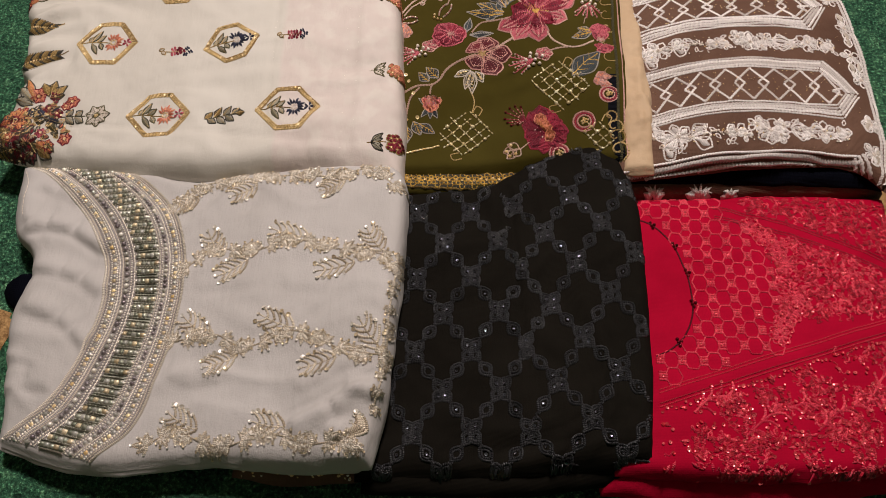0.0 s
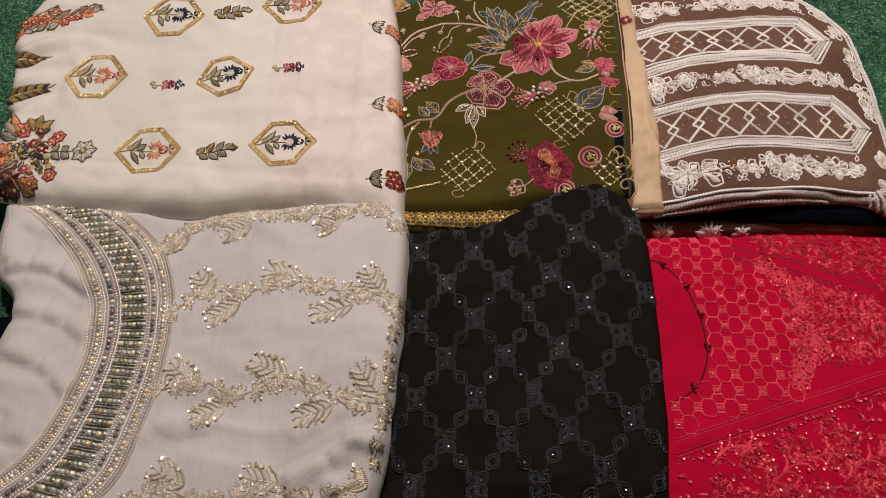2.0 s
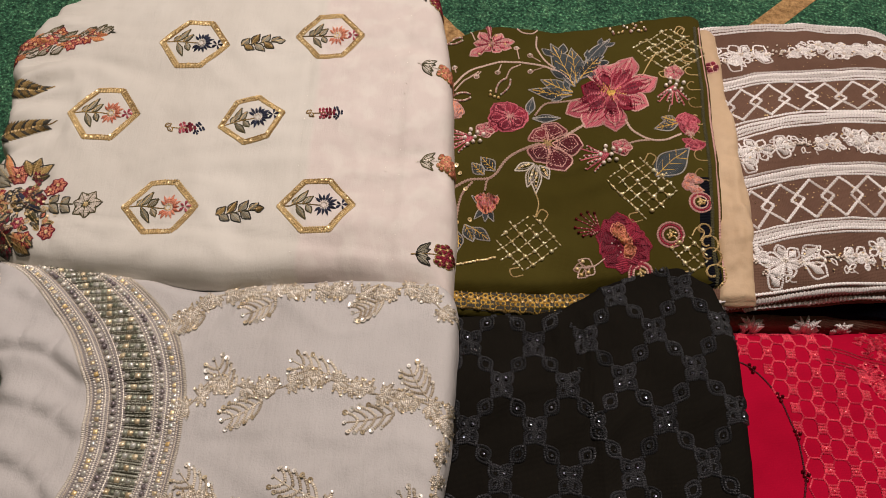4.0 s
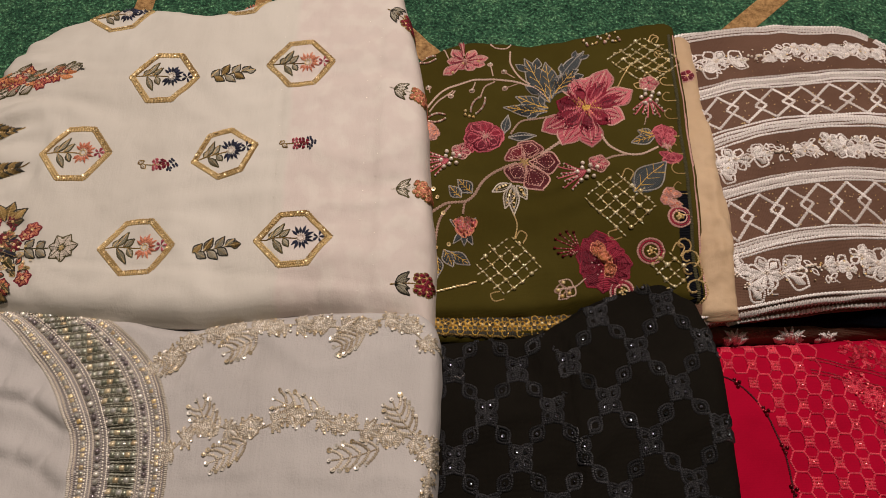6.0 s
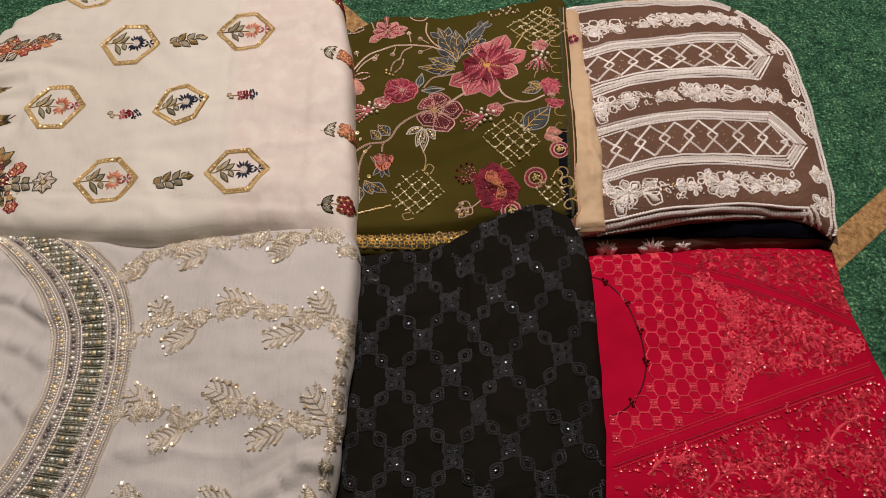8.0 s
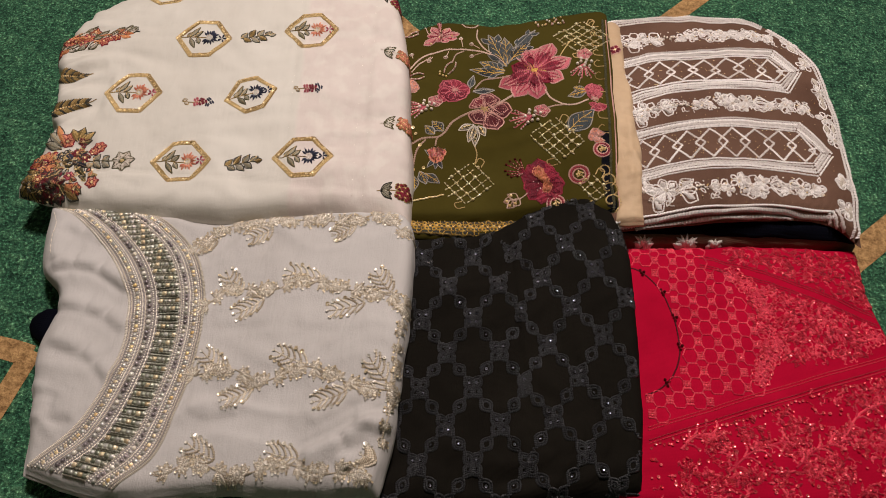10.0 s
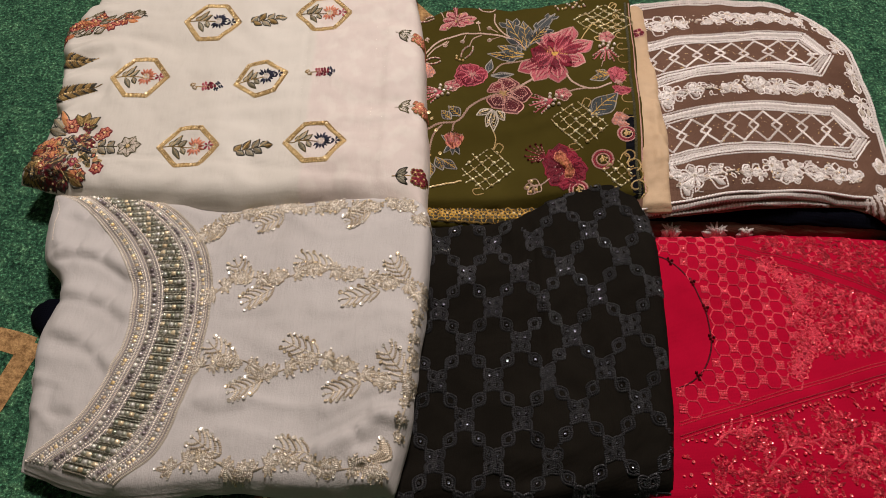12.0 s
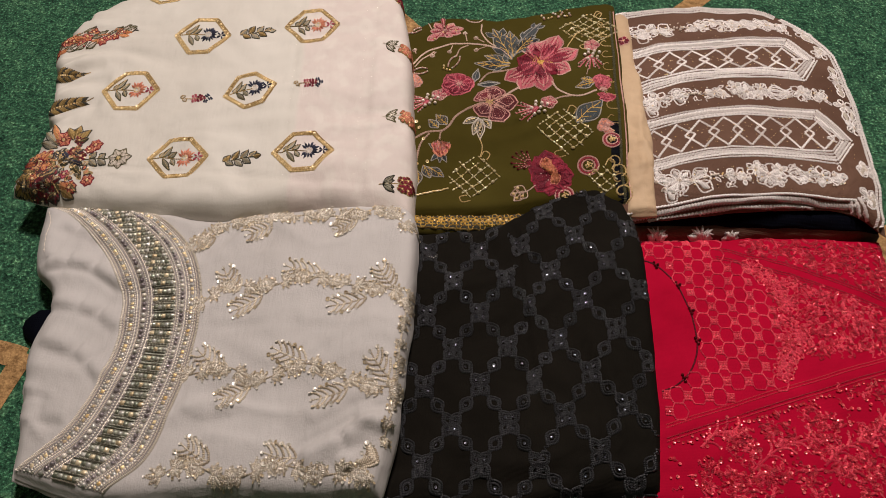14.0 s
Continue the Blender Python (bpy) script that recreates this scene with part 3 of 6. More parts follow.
class Sewn:
    """Embroidery on one cloth. Pieces gather in meshes by name and material; finish() hangs them under the suit as one motif."""

    def __init__(self, key, owner):
        self.tree, self.owner = CLOTH[key][1], owner
        self.parts, self.count, self.held = {}, 0, None

    def key(self, name):
        """Leaves, blooms and stems are pieces of their own; small stitches, stones and sequins gather by name."""
        if self.held is not None:
            return (name, self.held)
        if name in SINGLE:
            self.count += 1
            return (name, self.count)
        return (name, 0)

    def at(self, x, y):
        hit, normal, *_ = self.tree.ray_cast(Vector((x, y, 1.0)), Vector((0, 0, -1)))
        if hit is None:
            hit, normal, *_ = self.tree.find_nearest(Vector((x, y, 0.05)))
        if normal.z < 0:
            normal = -normal
        return hit, normal

    def store(self, name, mat, verts, faces, uvs):
        p = self.parts.setdefault((*self.key(name), mat.name), (mat, [], [], []))
        n = len(p[1])
        p[1].extend(verts)
        p[2].extend(tuple(i + n for i in f) for f in faces)
        p[3].extend(uvs)

    def soft(self, name, mat, pts, faces, uvs):
        """pts: (x, y, height over the cloth)."""
        verts = []
        for x, y, h in pts:
            p, n = self.at(x, y)
            verts.append(p + n * (h + 0.0002))
        self.store(name, mat, verts, faces, uvs)

    def cord(self, name, mat, ctrl, w=0.0016, h=0.0009, step=0.0014, closed=False, rope=0.22):
        c = [tuple(p) for p in ctrl]
        if closed:
            c = c + [c[0]]
        length = sum(math.dist(a, b) for a, b in zip(c, c[1:]))
        n = max(3, int(length / step))
        pts = curve_points(c, n + 1)
        d = np.gradient(pts, axis=0)
        d /= np.maximum(np.linalg.norm(d, axis=1), 1e-9)[:, None]
        vs, uvs = [], []
        for i, (p, t) in enumerate(zip(pts, d)):
            k = 1 + (rope if i % 2 else -rope)
            a = w * 0.5 * k
            for s in (-1, 0, 1):
                vs.append((p[0] - t[1] * a * s, p[1] + t[0] * a * s, h * k if s == 0 else 0.0))
                uvs.append((i * step, s * w * 0.5))
        fs = [(3 * i + j, 3 * i + 3 + j, 3 * i + 4 + j, 3 * i + 1 + j) for i in range(n) for j in (0, 1)]
        self.soft(name, mat, vs, fs, uvs)

    def line(self, name, mat, ctrl, **kw):
        """A cord with straight runs and sharp corners."""
        for a, b in zip(ctrl, ctrl[1:]):
            self.cord(name, mat, [a, b], **kw)

    def leaf(self, name, mat, base, tip, width, h=0.0012, n=6, ragged=0.12, fat=0.45):
        """A satin-stitched leaf or petal: ribs of thread across its length, raised along the middle."""
        bx, by = base
        dx, dy = tip[0] - bx, tip[1] - by
        length = math.hypot(dx, dy)
        if length < 1e-6:
            return
        ux, uy = dx / length, dy / length
        n = max(4, int(length / 0.0013))
        vs, uvs = [], []
        for i in range(n + 1):
            t = i / n
            k = 1 + (0.16 if i % 2 else -0.16)
            a = width * 0.5 * math.sin(math.pi * min(max(t ** (0.75 if fat < 0.5 else 1.7), 0.04), 0.97)) * (1 + rng.uniform(-ragged, ragged)) * (0.9 + 0.1 * k)
            top = 1.5 * h * math.sin(math.pi * min(max(t, 0.08), 0.94)) * k
            for s, z in ((-1, 0.0), (-0.55, 0.8), (0, 0.72), (0.55, 0.8), (1, 0.0)):
                vs.append((bx + ux * length * t - uy * a * s, by + uy * length * t + ux * a * s, top * z))
                uvs.append((length * t, a * s))
        fs = [(5 * i + j, 5 * i + 5 + j, 5 * i + 6 + j, 5 * i + 1 + j) for i in range(n) for j in range(4)]
        self.soft(name, mat, vs, fs, uvs)

    def outline_leaf(self, name, mat, base, tip, width, w=0.0012, mid=0.45, h=0.0009):
        bx, by = base
        dx, dy = tip[0] - bx, tip[1] - by
        for s in (-1, 1):
            self.cord(name, mat, [base, (bx + dx * mid - dy * 0.5 * s * width / math.hypot(dx, dy), by + dy * mid + dx * 0.5 * s * width / math.hypot(dx, dy)), tip], w=w, h=h)

    def rigid(self, name, mat, x, y, local, faces, tilt=0.0, lift=0.0):
        p, n = self.at(x, y)
        axis = (n + Vector((rng.gauss(0, tilt), rng.gauss(0, tilt), 0))).normalized()
        m = axis.to_track_quat("Z", "Y").to_matrix()
        p = p + n * lift
        self.store(name, mat, [p + m @ Vector(q) for q in local], faces, [(q[0], q[1]) for q in local])

    def sequin(self, name, mat, x, y, r=0.0013, tilt=0.16, lift=0.0009):
        k = 7
        local = [(f * r * math.cos(2 * math.pi * i / k), f * r * math.sin(2 * math.pi * i / k), z) for f, z in ((1, 0.0002), (0.28, -0.0002)) for i in range(k)]
        faces = [(i, (i + 1) % k, k + (i + 1) % k, k + i) for i in range(k)]
        self.rigid(name, mat, x, y, local, faces, tilt, lift)

    def bead(self, name, mat, x, y, r=0.0012, flat=1.0):
        k = 6
        local = [(r * c * math.cos(2 * math.pi * (i + q / 2) / k), r * c * math.sin(2 * math.pi * (i + q / 2) / k), r * z * flat)
                 for q, (c, z) in enumerate(((0.8, 0.1), (1.0, 0.7), (0.62, 1.45))) for i in range(k)] + [(0, 0, r * 1.75 * flat)]
        faces = [(q * k + i, q * k + (i + 1) % k, q * k + k + (i + 1) % k, q * k + k + i) for q in (0, 1) for i in range(k)] + [(2 * k + i, 2 * k + (i + 1) % k, 3 * k) for i in range(k)]
        self.rigid(name, mat, x, y, local, faces, 0.05)

    def bar(self, name, mat, x, y, length, width, angle, height=0.0018, tilt=0.06):
        """A faceted baguette stone."""
        c, s = math.cos(angle), math.sin(angle)
        local = []
        for f, z in ((1.0, 0.0002), (1.0, height * 0.5), (0.62, height)):
            for a, b in ((-1, -1), (1, -1), (1, 1), (-1, 1)):
                u, v = a * (length / 2 - (1 - f) * width / 2), b * width / 2 * f
                local.append((u * c - v * s, u * s + v * c, z))
        faces = [(q * 4 + i, q * 4 + (i + 1) % 4, q * 4 + 4 + (i + 1) % 4, q * 4 + 4 + i) for q in (0, 1) for i in range(4)] + [(8, 9, 10, 11)]
        p, n = self.at(x, y)
        n = (n + Vector((rng.gauss(0, tilt), rng.gauss(0, tilt), 0))).normalized()
        m = Vector((0, 0, 1)).rotation_difference(n).to_matrix()
        self.store(name, mat, [p + m @ Vector(q) for q in local], faces, [(q[0], q[1]) for q in local])

    def flower(self, name, mat, c, r, petals=6, core=None, edge=None, turn=None, width=None, sequins=None, inner=None):
        """Petals round a core, with an outline cord, an inner row, and sequins if given."""
        self.count += 1
        self.held = self.count if r < 0.006 else None
        name = name if r < 0.006 else "petal"
        turn = rng.uniform(0, 6.28) if turn is None else turn
        width = width or 1.55 * r * math.sin(math.pi / petals)
        for i in range(petals):
            a = turn + 2 * math.pi * i / petals
            q = r * rng.uniform(0.9, 1.08)
            tip = (c[0] + q * math.cos(a), c[1] + q * math.sin(a))
            base = (c[0] + 0.12 * q * math.cos(a), c[1] + 0.12 * q * math.sin(a))
            self.leaf(name, mat, base, tip, width, 0.0016, 6, fat=0.6)
            if inner:
                self.leaf("petal_inner", inner, base, (c[0] + 0.7 * q * math.cos(a), c[1] + 0.7 * q * math.sin(a)), width * 0.5, 0.0021, 5)
            if edge:
                self.outline_leaf("petal_edge", edge, base, (c[0] + 1.04 * q * math.cos(a), c[1] + 1.04 * q * math.sin(a)), width * 1.06, 0.0015, 0.66)
            if sequins:
                for f in (0.4, 0.62, 0.82):
                    self.sequin("sequin", sequins, c[0] + f * q * math.cos(a), c[1] + f * q * math.sin(a), 0.0011, lift=0.002)
        if core:
            for i in range(5):
                a = 2 * math.pi * i / 5
                self.bead("flower_core", core, c[0] + 0.1 * r * math.cos(a), c[1] + 0.1 * r * math.sin(a), max(0.0008, 0.09 * r))
        self.held = None

    def finish(self, motif, label=""):
        top = None
        for (name, _, _), (mat, vs, fs, uvs) in sorted(self.parts.items(), key=lambda kv: -len(kv[1][1])):
            if top is None:
                top = child(motif, mesh_of(motif, vs, fs, [mat], uvs=uvs), self.owner, label)
                ob = top
            else:
                ob = child(name, mesh_of(name, vs, fs, [mat], uvs=uvs), top)
            if name not in SINGLE and name not in WHOLE:
                tagged(ob, kind="stuff")
        self.parts = {}


def turned(c, a, u, v):
    """The point u along and v across from c, at the angle a (radians)."""
    return (c[0] + u * math.cos(a) - v * math.sin(a), c[1] + u * math.sin(a) + v * math.cos(a))


# ---------------------------------------------------------------- cream suit: medallions, sprigs, floral corner
E = Sewn("white", white)


def along(a, b, t, v=0.0):
    """The point at the share t from a to b, v metres off the line."""
    k = math.atan2(b[1] - a[1], b[0] - a[0])
    return turned(a, k, math.dist(a, b) * t, v)


def drawn_leaf(base, tip, width, fill, edge, vein=None):
    """A stitched leaf with a thin fill, a dark outline and a vein."""
    E.leaf("leaf", fill, base, tip, width * 0.78, 0.0011)
    E.outline_leaf("leaf_edge", edge, base, tip, width, 0.0012)
    E.cord("leaf_vein", vein or edge, [base, along(base, tip, 0.9)], w=0.0008, h=0.0019)


def medallion(c, a, b, angle, bloom, star, leaf=T_LEAF):
    k = math.radians(angle)
    ring = [(-1, 0), (-0.36, 0.96), (0.36, 0.98), (1, 0), (0.40, -0.96), (-0.34, -0.98)]
    for f, w in ((1.0, 0.0022), (0.93, 0.0028), (0.86, 0.0020)):
        loop = [turned(c, k, u * a * f, v * b * f) for u, v in ring] + [turned(c, k, -a * f, 0)]
        E.line("border", T_GOLD, loop, w=w, h=0.0012)
    for i in range(len(ring)):
        (u0, v0), (u1, v1) = ring[i], ring[(i + 1) % len(ring)]
        n = max(2, int(math.hypot((u1 - u0) * a, (v1 - v0) * b) / 0.0046))
        for j in range(n):
            t = (j + rng.uniform(0.2, 0.8)) / n
            f = rng.uniform(0.89, 0.97)
            p = turned(c, k, (u0 + (u1 - u0) * t) * a * f, (v0 + (v1 - v0) * t) * b * f)
            E.sequin("border_sequin", S_GOLD, *p, rng.uniform(0.0011, 0.0019), 0.35, 0.0012)
    E.cord("stem", T_ANTIQUE, [turned(c, k, -0.85 * a, 0), turned(c, k, -0.4 * a, 0.04 * b), turned(c, k, 0.1 * a, 0)], w=0.0012)
    for u, v, u2, v2 in ((-0.50, 0.05, -0.22, 0.56), (-0.50, 0.0, -0.24, -0.54), (-0.60, 0.02, -0.46, 0.30), (-0.24, 0.0, -0.10, -0.32), (-0.34, 0.05, -0.08, 0.34)):
        drawn_leaf(turned(c, k, u * a, v * b), turned(c, k, u2 * a, v2 * b), 0.0056, T_SAGELEAF, leaf, T_GOLD)
    f = turned(c, k, 0.20 * a, 0.02 * b)
    for i in range(13):
        q = k + (i - 6) * 0.40
        r = 0.0125 if i % 2 else 0.0105
        E.leaf("petal", bloom, turned(f, q, 0.004, 0), turned(f, q, r, 0), 0.0026, 0.0016)
    for i in range(8):
        E.bead("flower_core", S_GOLD if bloom is T_PEACH else S_PEARL, *turned(f, 0.785 * i, 0.0028, 0), 0.0009)
    E.flower("star_flower", star, turned(c, k, 0.66 * a, 0), 0.0058, 5, turn=k, width=0.0024)
    E.finish("medallion", "gold-bordered medallion with a small flower")


T_SAGELEAF = thread("pale_sage_thread", (0.20, 0.18, 0.12), (0.44, 0.40, 0.30), 0.5)
medallion((-0.258, 0.776), 0.035, 0.029, -2, T_NAVY, T_NAVY)
medallion((-0.127, 0.794), 0.033, 0.027, 5, T_PEACH, T_PINK)
medallion((-0.326, 0.691), 0.035, 0.029, 0, T_PEACH, T_PINK)
medallion((-0.185, 0.691), 0.031, 0.025, 18, T_NAVY, T_NAVY)
medallion((-0.249, 0.597), 0.034, 0.026, 4, T_PEACH, T_PINK)
medallion((-0.112, 0.607), 0.034, 0.026, 5, T_NAVY, T_NAVY)
medallion((-0.322, 0.862), 0.033, 0.022, 10, T_NAVY, T_NAVY)
medallion((-0.196, 0.878), 0.028, 0.022, 8, T_PEACH, T_PINK)


def leaf_sprig(c, angle, size=0.018):
    k = math.radians(angle)
    E.cord("stem", T_LEAF, [turned(c, k, -size * 1.1, 0), c, turned(c, k, size, 0)], w=0.001)
    for u, v in ((-0.75, 0.42), (-0.60, -0.42), (-0.2, 0.60), (-0.05, -0.58), (0.35, 0.55), (0.45, -0.50), (0.85, 0.32), (1.1, 0.0)):
        drawn_leaf(turned(c, k, (u - 0.50) * size, 0), turned(c, k, u * size, v * size), 0.0076, T_SAGELEAF if rng.random() < 0.6 else T_ANTIQUE, T_NIGHTLEAF, T_GOLD)
    E.finish("leaf_sprig", "small dark-outlined leaf sprig")


T_NIGHTLEAF = thread("dark_outline_thread", (0.018, 0.017, 0.014), (0.065, 0.058, 0.040), 0.5)


def bud_sprig(c, angle, size=0.014):
    k = math.radians(angle)
    E.cord("stem", T_ANTIQUE, [turned(c, k, -size, 0), turned(c, k, 0.8 * size, 0)], w=0.001)
    for u, v in ((-0.8, 0.25), (-0.6, -0.28)):
        drawn_leaf(turned(c, k, (u - 0.3) * size, 0), turned(c, k, u * size, v * size), 0.0044, T_CREAM, T_ANTIQUE)
    for u, v in ((0.85, 0.3), (0.9, -0.3), (1.15, 0.0)):
        E.flower("bud", T_NAVY, turned(c, k, u * size, v * size), 0.0030, 4, width=0.0026)
    for u, v in ((-0.1, 0.22), (0.0, -0.22), (0.35, 0.20), (0.4, -0.18), (0.62, 0.0)):
        E.flower("bud", T_PINK if u < 0.3 else T_CRIMSON, turned(c, k, u * size, v * size), 0.0036, 4, width=0.0034)
    for i in range(5):
        E.bead("bead", S_PEARL, *turned(c, k, rng.uniform(-0.2, 0.5) * size, rng.uniform(-0.15, 0.15) * size), 0.0009)
    E.finish("bud_sprig", "small pink bud sprig")


leaf_sprig((-0.189, 0.780), 16)
leaf_sprig((-0.176, 0.597), 12)
bud_sprig((-0.247, 0.679), -4, 0.016)
bud_sprig((-0.120, 0.702), 4, 0.014)


def edge_sprig(c, angle, size, pale):
    k = math.radians(angle)
    E.cord("stem", T_SILVER if pale else T_ANTIQUE, [turned(c, k, -size, 0), turned(c, k, 0.3 * size, 0)], w=0.0012)
    for v in (0.62, 0.25, -0.28, -0.62):
        drawn_leaf(turned(c, k, -0.75 * size, 0), turned(c, k, -0.02 * size, v * size), 0.0060, T_SILVER if pale else T_SAGELEAF, T_LEAF if pale else T_NIGHTLEAF)
    for u, v in ((0.45, 0.28), (0.45, -0.28), (0.8, 0.34), (0.8, -0.34), (0.95, 0.0), (0.6, 0.0)):
        E.flower("bloom", T_PEACH if pale else T_CRIMSON, turned(c, k, u * size, v * size), 0.0050, 5, S_GOLD, edge=T_ANTIQUE, width=0.0040)
    E.finish("edge_sprig", "flower sprig at the cloth's edge")


edge_sprig((-0.034, 0.856), -25, 0.015, False)
edge_sprig((-0.022, 0.764), -8, 0.017, True)
edge_sprig((-0.013, 0.660), 0, 0.017, True)
edge_sprig((-0.008, 0.569), 4, 0.017, False)

# the floral corner: outlined blooms and leaves spreading from the fold's corner, narrowing to a sprig
def drawn_bloom(c, r, petals, fill, edge, core=S_GOLD):
    for i in range(petals):
        q = 6.283 * i / petals + 0.3
        drawn_leaf(turned(c, q, r * 0.15, 0), turned(c, q, r * rng.uniform(0.9, 1.1), 0), 5.2 * r / petals, fill, edge)
    for i in range(5):
        E.bead("flower_core", core, *turned(c, 1.256 * i, r * 0.12, 0), 0.0011)


for b, t, w, fill in (((-0.371, 0.592), (-0.385, 0.608), 0.010, T_NAVY), ((-0.370, 0.595), (-0.358, 0.607), 0.011, T_NAVY), ((-0.371, 0.592), (-0.353, 0.586), 0.010, T_NAVY), ((-0.368, 0.589), (-0.352, 0.573), 0.010, T_LEAF),
                      ((-0.375, 0.622), (-0.384, 0.637), 0.011, T_ANTIQUE), ((-0.373, 0.623), (-0.371, 0.641), 0.011, T_ANTIQUE), ((-0.372, 0.622), (-0.356, 0.634), 0.011, T_ANTIQUE), ((-0.374, 0.620), (-0.357, 0.623), 0.009, T_LEAF),
                      ((-0.390, 0.610), (-0.415, 0.621), 0.010, T_SAGELEAF), ((-0.390, 0.614), (-0.413, 0.635), 0.010, T_SAGELEAF), ((-0.388, 0.615), (-0.404, 0.644), 0.009, T_ORANGE), ((-0.389, 0.592), (-0.388, 0.606), 0.010, T_NAVY),
                      ((-0.403, 0.573), (-0.425, 0.584), 0.010, T_ANTIQUE), ((-0.396, 0.569), (-0.384, 0.576), 0.010, T_LEAF), ((-0.400, 0.558), (-0.416, 0.558), 0.011, T_LEAF), ((-0.378, 0.558), (-0.390, 0.552), 0.010, T_LEAF),
                      ((-0.374, 0.559), (-0.356, 0.549), 0.011, T_ANTIQUE), ((-0.376, 0.563), (-0.362, 0.558), 0.009, T_ORANGE), ((-0.365, 0.565), (-0.353, 0.554), 0.009, T_LEAF), ((-0.381, 0.565), (-0.373, 0.554), 0.010, T_LEAF)):
    drawn_leaf(b, t, w, fill, T_NIGHTLEAF, T_GOLD)
drawn_bloom((-0.404, 0.591), 0.017, 10, T_ORANGE, T_CRIMSON)
drawn_bloom((-0.415, 0.563), 0.015, 8, T_ANTIQUE, T_NIGHTLEAF)
drawn_bloom((-0.390, 0.563), 0.016, 9, T_MAROON, T_NIGHTLEAF, S_MAROON)
for p, m, r in (((-0.369, 0.604), T_CRIMSON, 0.007), ((-0.368, 0.622), T_CRIMSON, 0.006), ((-0.371, 0.574), T_PINK, 0.006), ((-0.345, 0.612), T_PEACH, 0.008), ((-0.351, 0.607), T_PEACH, 0.006), ((-0.343, 0.567), T_PEACH, 0.008),
                ((-0.362, 0.559), T_ORANGE, 0.008), ((-0.386, 0.621), T_PEACH, 0.009), ((-0.403, 0.558), T_MAROON, 0.008), ((-0.379, 0.555), T_MAROON, 0.007), ((-0.358, 0.597), T_CRIMSON, 0.006), ((-0.405, 0.568), T_ORANGE, 0.007)):
    drawn_bloom(p, r, 6, m, T_CRIMSON if m is not T_MAROON else T_NIGHTLEAF)
for b, t in (((-0.348, 0.594), (-0.342, 0.603)), ((-0.348, 0.593), (-0.338, 0.586)), ((-0.338, 0.595), (-0.331, 0.601)), ((-0.338, 0.593), (-0.328, 0.587))):
    drawn_leaf(b, t, 0.008, T_SAGELEAF, T_NIGHTLEAF, T_GOLD)
E.cord("stem", T_LEAF, [(-0.354, 0.593), (-0.327, 0.595)], w=0.0014)
drawn_bloom((-0.315, 0.595), 0.013, 7, T_CREAM, T_LEAF)
for i in range(90):
    b = along((-0.410, 0.574), (-0.355, 0.596), rng.random(), rng.uniform(-0.024, 0.022))
    q = rng.uniform(-1.0, 1.6)
    drawn_leaf(b, turned(b, q, rng.uniform(0.006, 0.010), 0), 0.0048, (T_LEAF, T_CREAM, T_CRIMSON, T_SAGELEAF, T_PEACH, T_ANTIQUE, T_GOLD)[i % 7], T_NIGHTLEAF if i % 3 else T_GOLD)
for i in range(40):
    E.sequin("sequin", S_GOLD, *along((-0.414, 0.564), (-0.349, 0.600), rng.random(), rng.uniform(-0.022, 0.022)), 0.0012, 0.3, 0.002)
E.finish("floral_corner", "dense corner of outlined orange, crimson and gold flowers")


def wheat_leaf(base, tip, width):
    k = math.atan2(tip[1] - base[1], tip[0] - base[0])
    n = math.dist(base, tip)
    E.cord("stem", T_ANTIQUE, [base, tip, turned(tip, k, 0.012, 0.003)], w=0.0012)
    for i in range(13):
        t = i / 13
        p = turned(base, k, n * t, 0)
        for s in (-1, 1):
            E.leaf("leaf", T_ANTIQUE if i % 3 else T_NIGHTLEAF, p, turned(p, k, 0.010, s * width * 0.5 * (1 - 0.6 * t)), 0.0042, 0.0018, 4)
        E.sequin("sequin", S_GOLD, p[0], p[1], 0.0012, 0.3, 0.0020)
    E.finish("wheat_leaf", "bronze wheat-ear leaf")


wheat_leaf((-0.427, 0.715), (-0.395, 0.717), 0.018)
wheat_leaf((-0.422, 0.666), (-0.380, 0.677), 0.021)
for i in range(44):
    t = (i // 2) / 22
    x, y = along((-0.439, 0.757), (-0.355, 0.790), t, rng.uniform(-1, 1) * 0.020 * (1 - 0.75 * t) * min(1.0, 0.4 + 2 * t))
    if i % 4 == 0:
        drawn_bloom((x, y), 0.0085 * (1 - 0.35 * t), 6, (T_ORANGE, T_PEACH, T_PEACH)[i // 4 % 3], T_CRIMSON)
    else:
        drawn_leaf((x, y), (x + 0.013, y + 0.009 * rng.uniform(-0.3, 1.6)), 0.0062, (T_CREAM, T_SAGELEAF, T_ORANGE)[i % 3], T_LEAF if i % 3 < 2 else T_ORANGE)
E.cord("stem", T_NIGHTLEAF, [(-0.355, 0.790), (-0.342, 0.789)], w=0.002)
E.finish("floral_spray", "orange and crimson flower spray at the edge")

# the lining's seam and dotted lines that glimmer through, glints painted as pale discs
for x0, dx in ((-0.128, -0.02), (-0.040, -0.012), (-0.052, -0.012)):
    y = 0.562
    while y < 0.86:
        E.sequin("glimmer", S_GLINT, x0 + dx * (y - 0.56) / 0.3 + rng.uniform(-0.0008, 0.0008), y, 0.00042, 0.5, 0.0002)
        y += rng.uniform(0.005, 0.03)
E.finish("lining_seam", "faint dotted seam of the lining")

# ---------------------------------------------------------------- olive suit: flowers, stems, gold lattices
E = Sewn("olive", olive)


T_STEM = thread("pale_stem_thread", (0.36, 0.22, 0.16), (0.70, 0.50, 0.40), 0.45)
T_OUTLINE = thread("grey_outline_thread", (0.20, 0.17, 0.15), (0.46, 0.42, 0.37), 0.45)


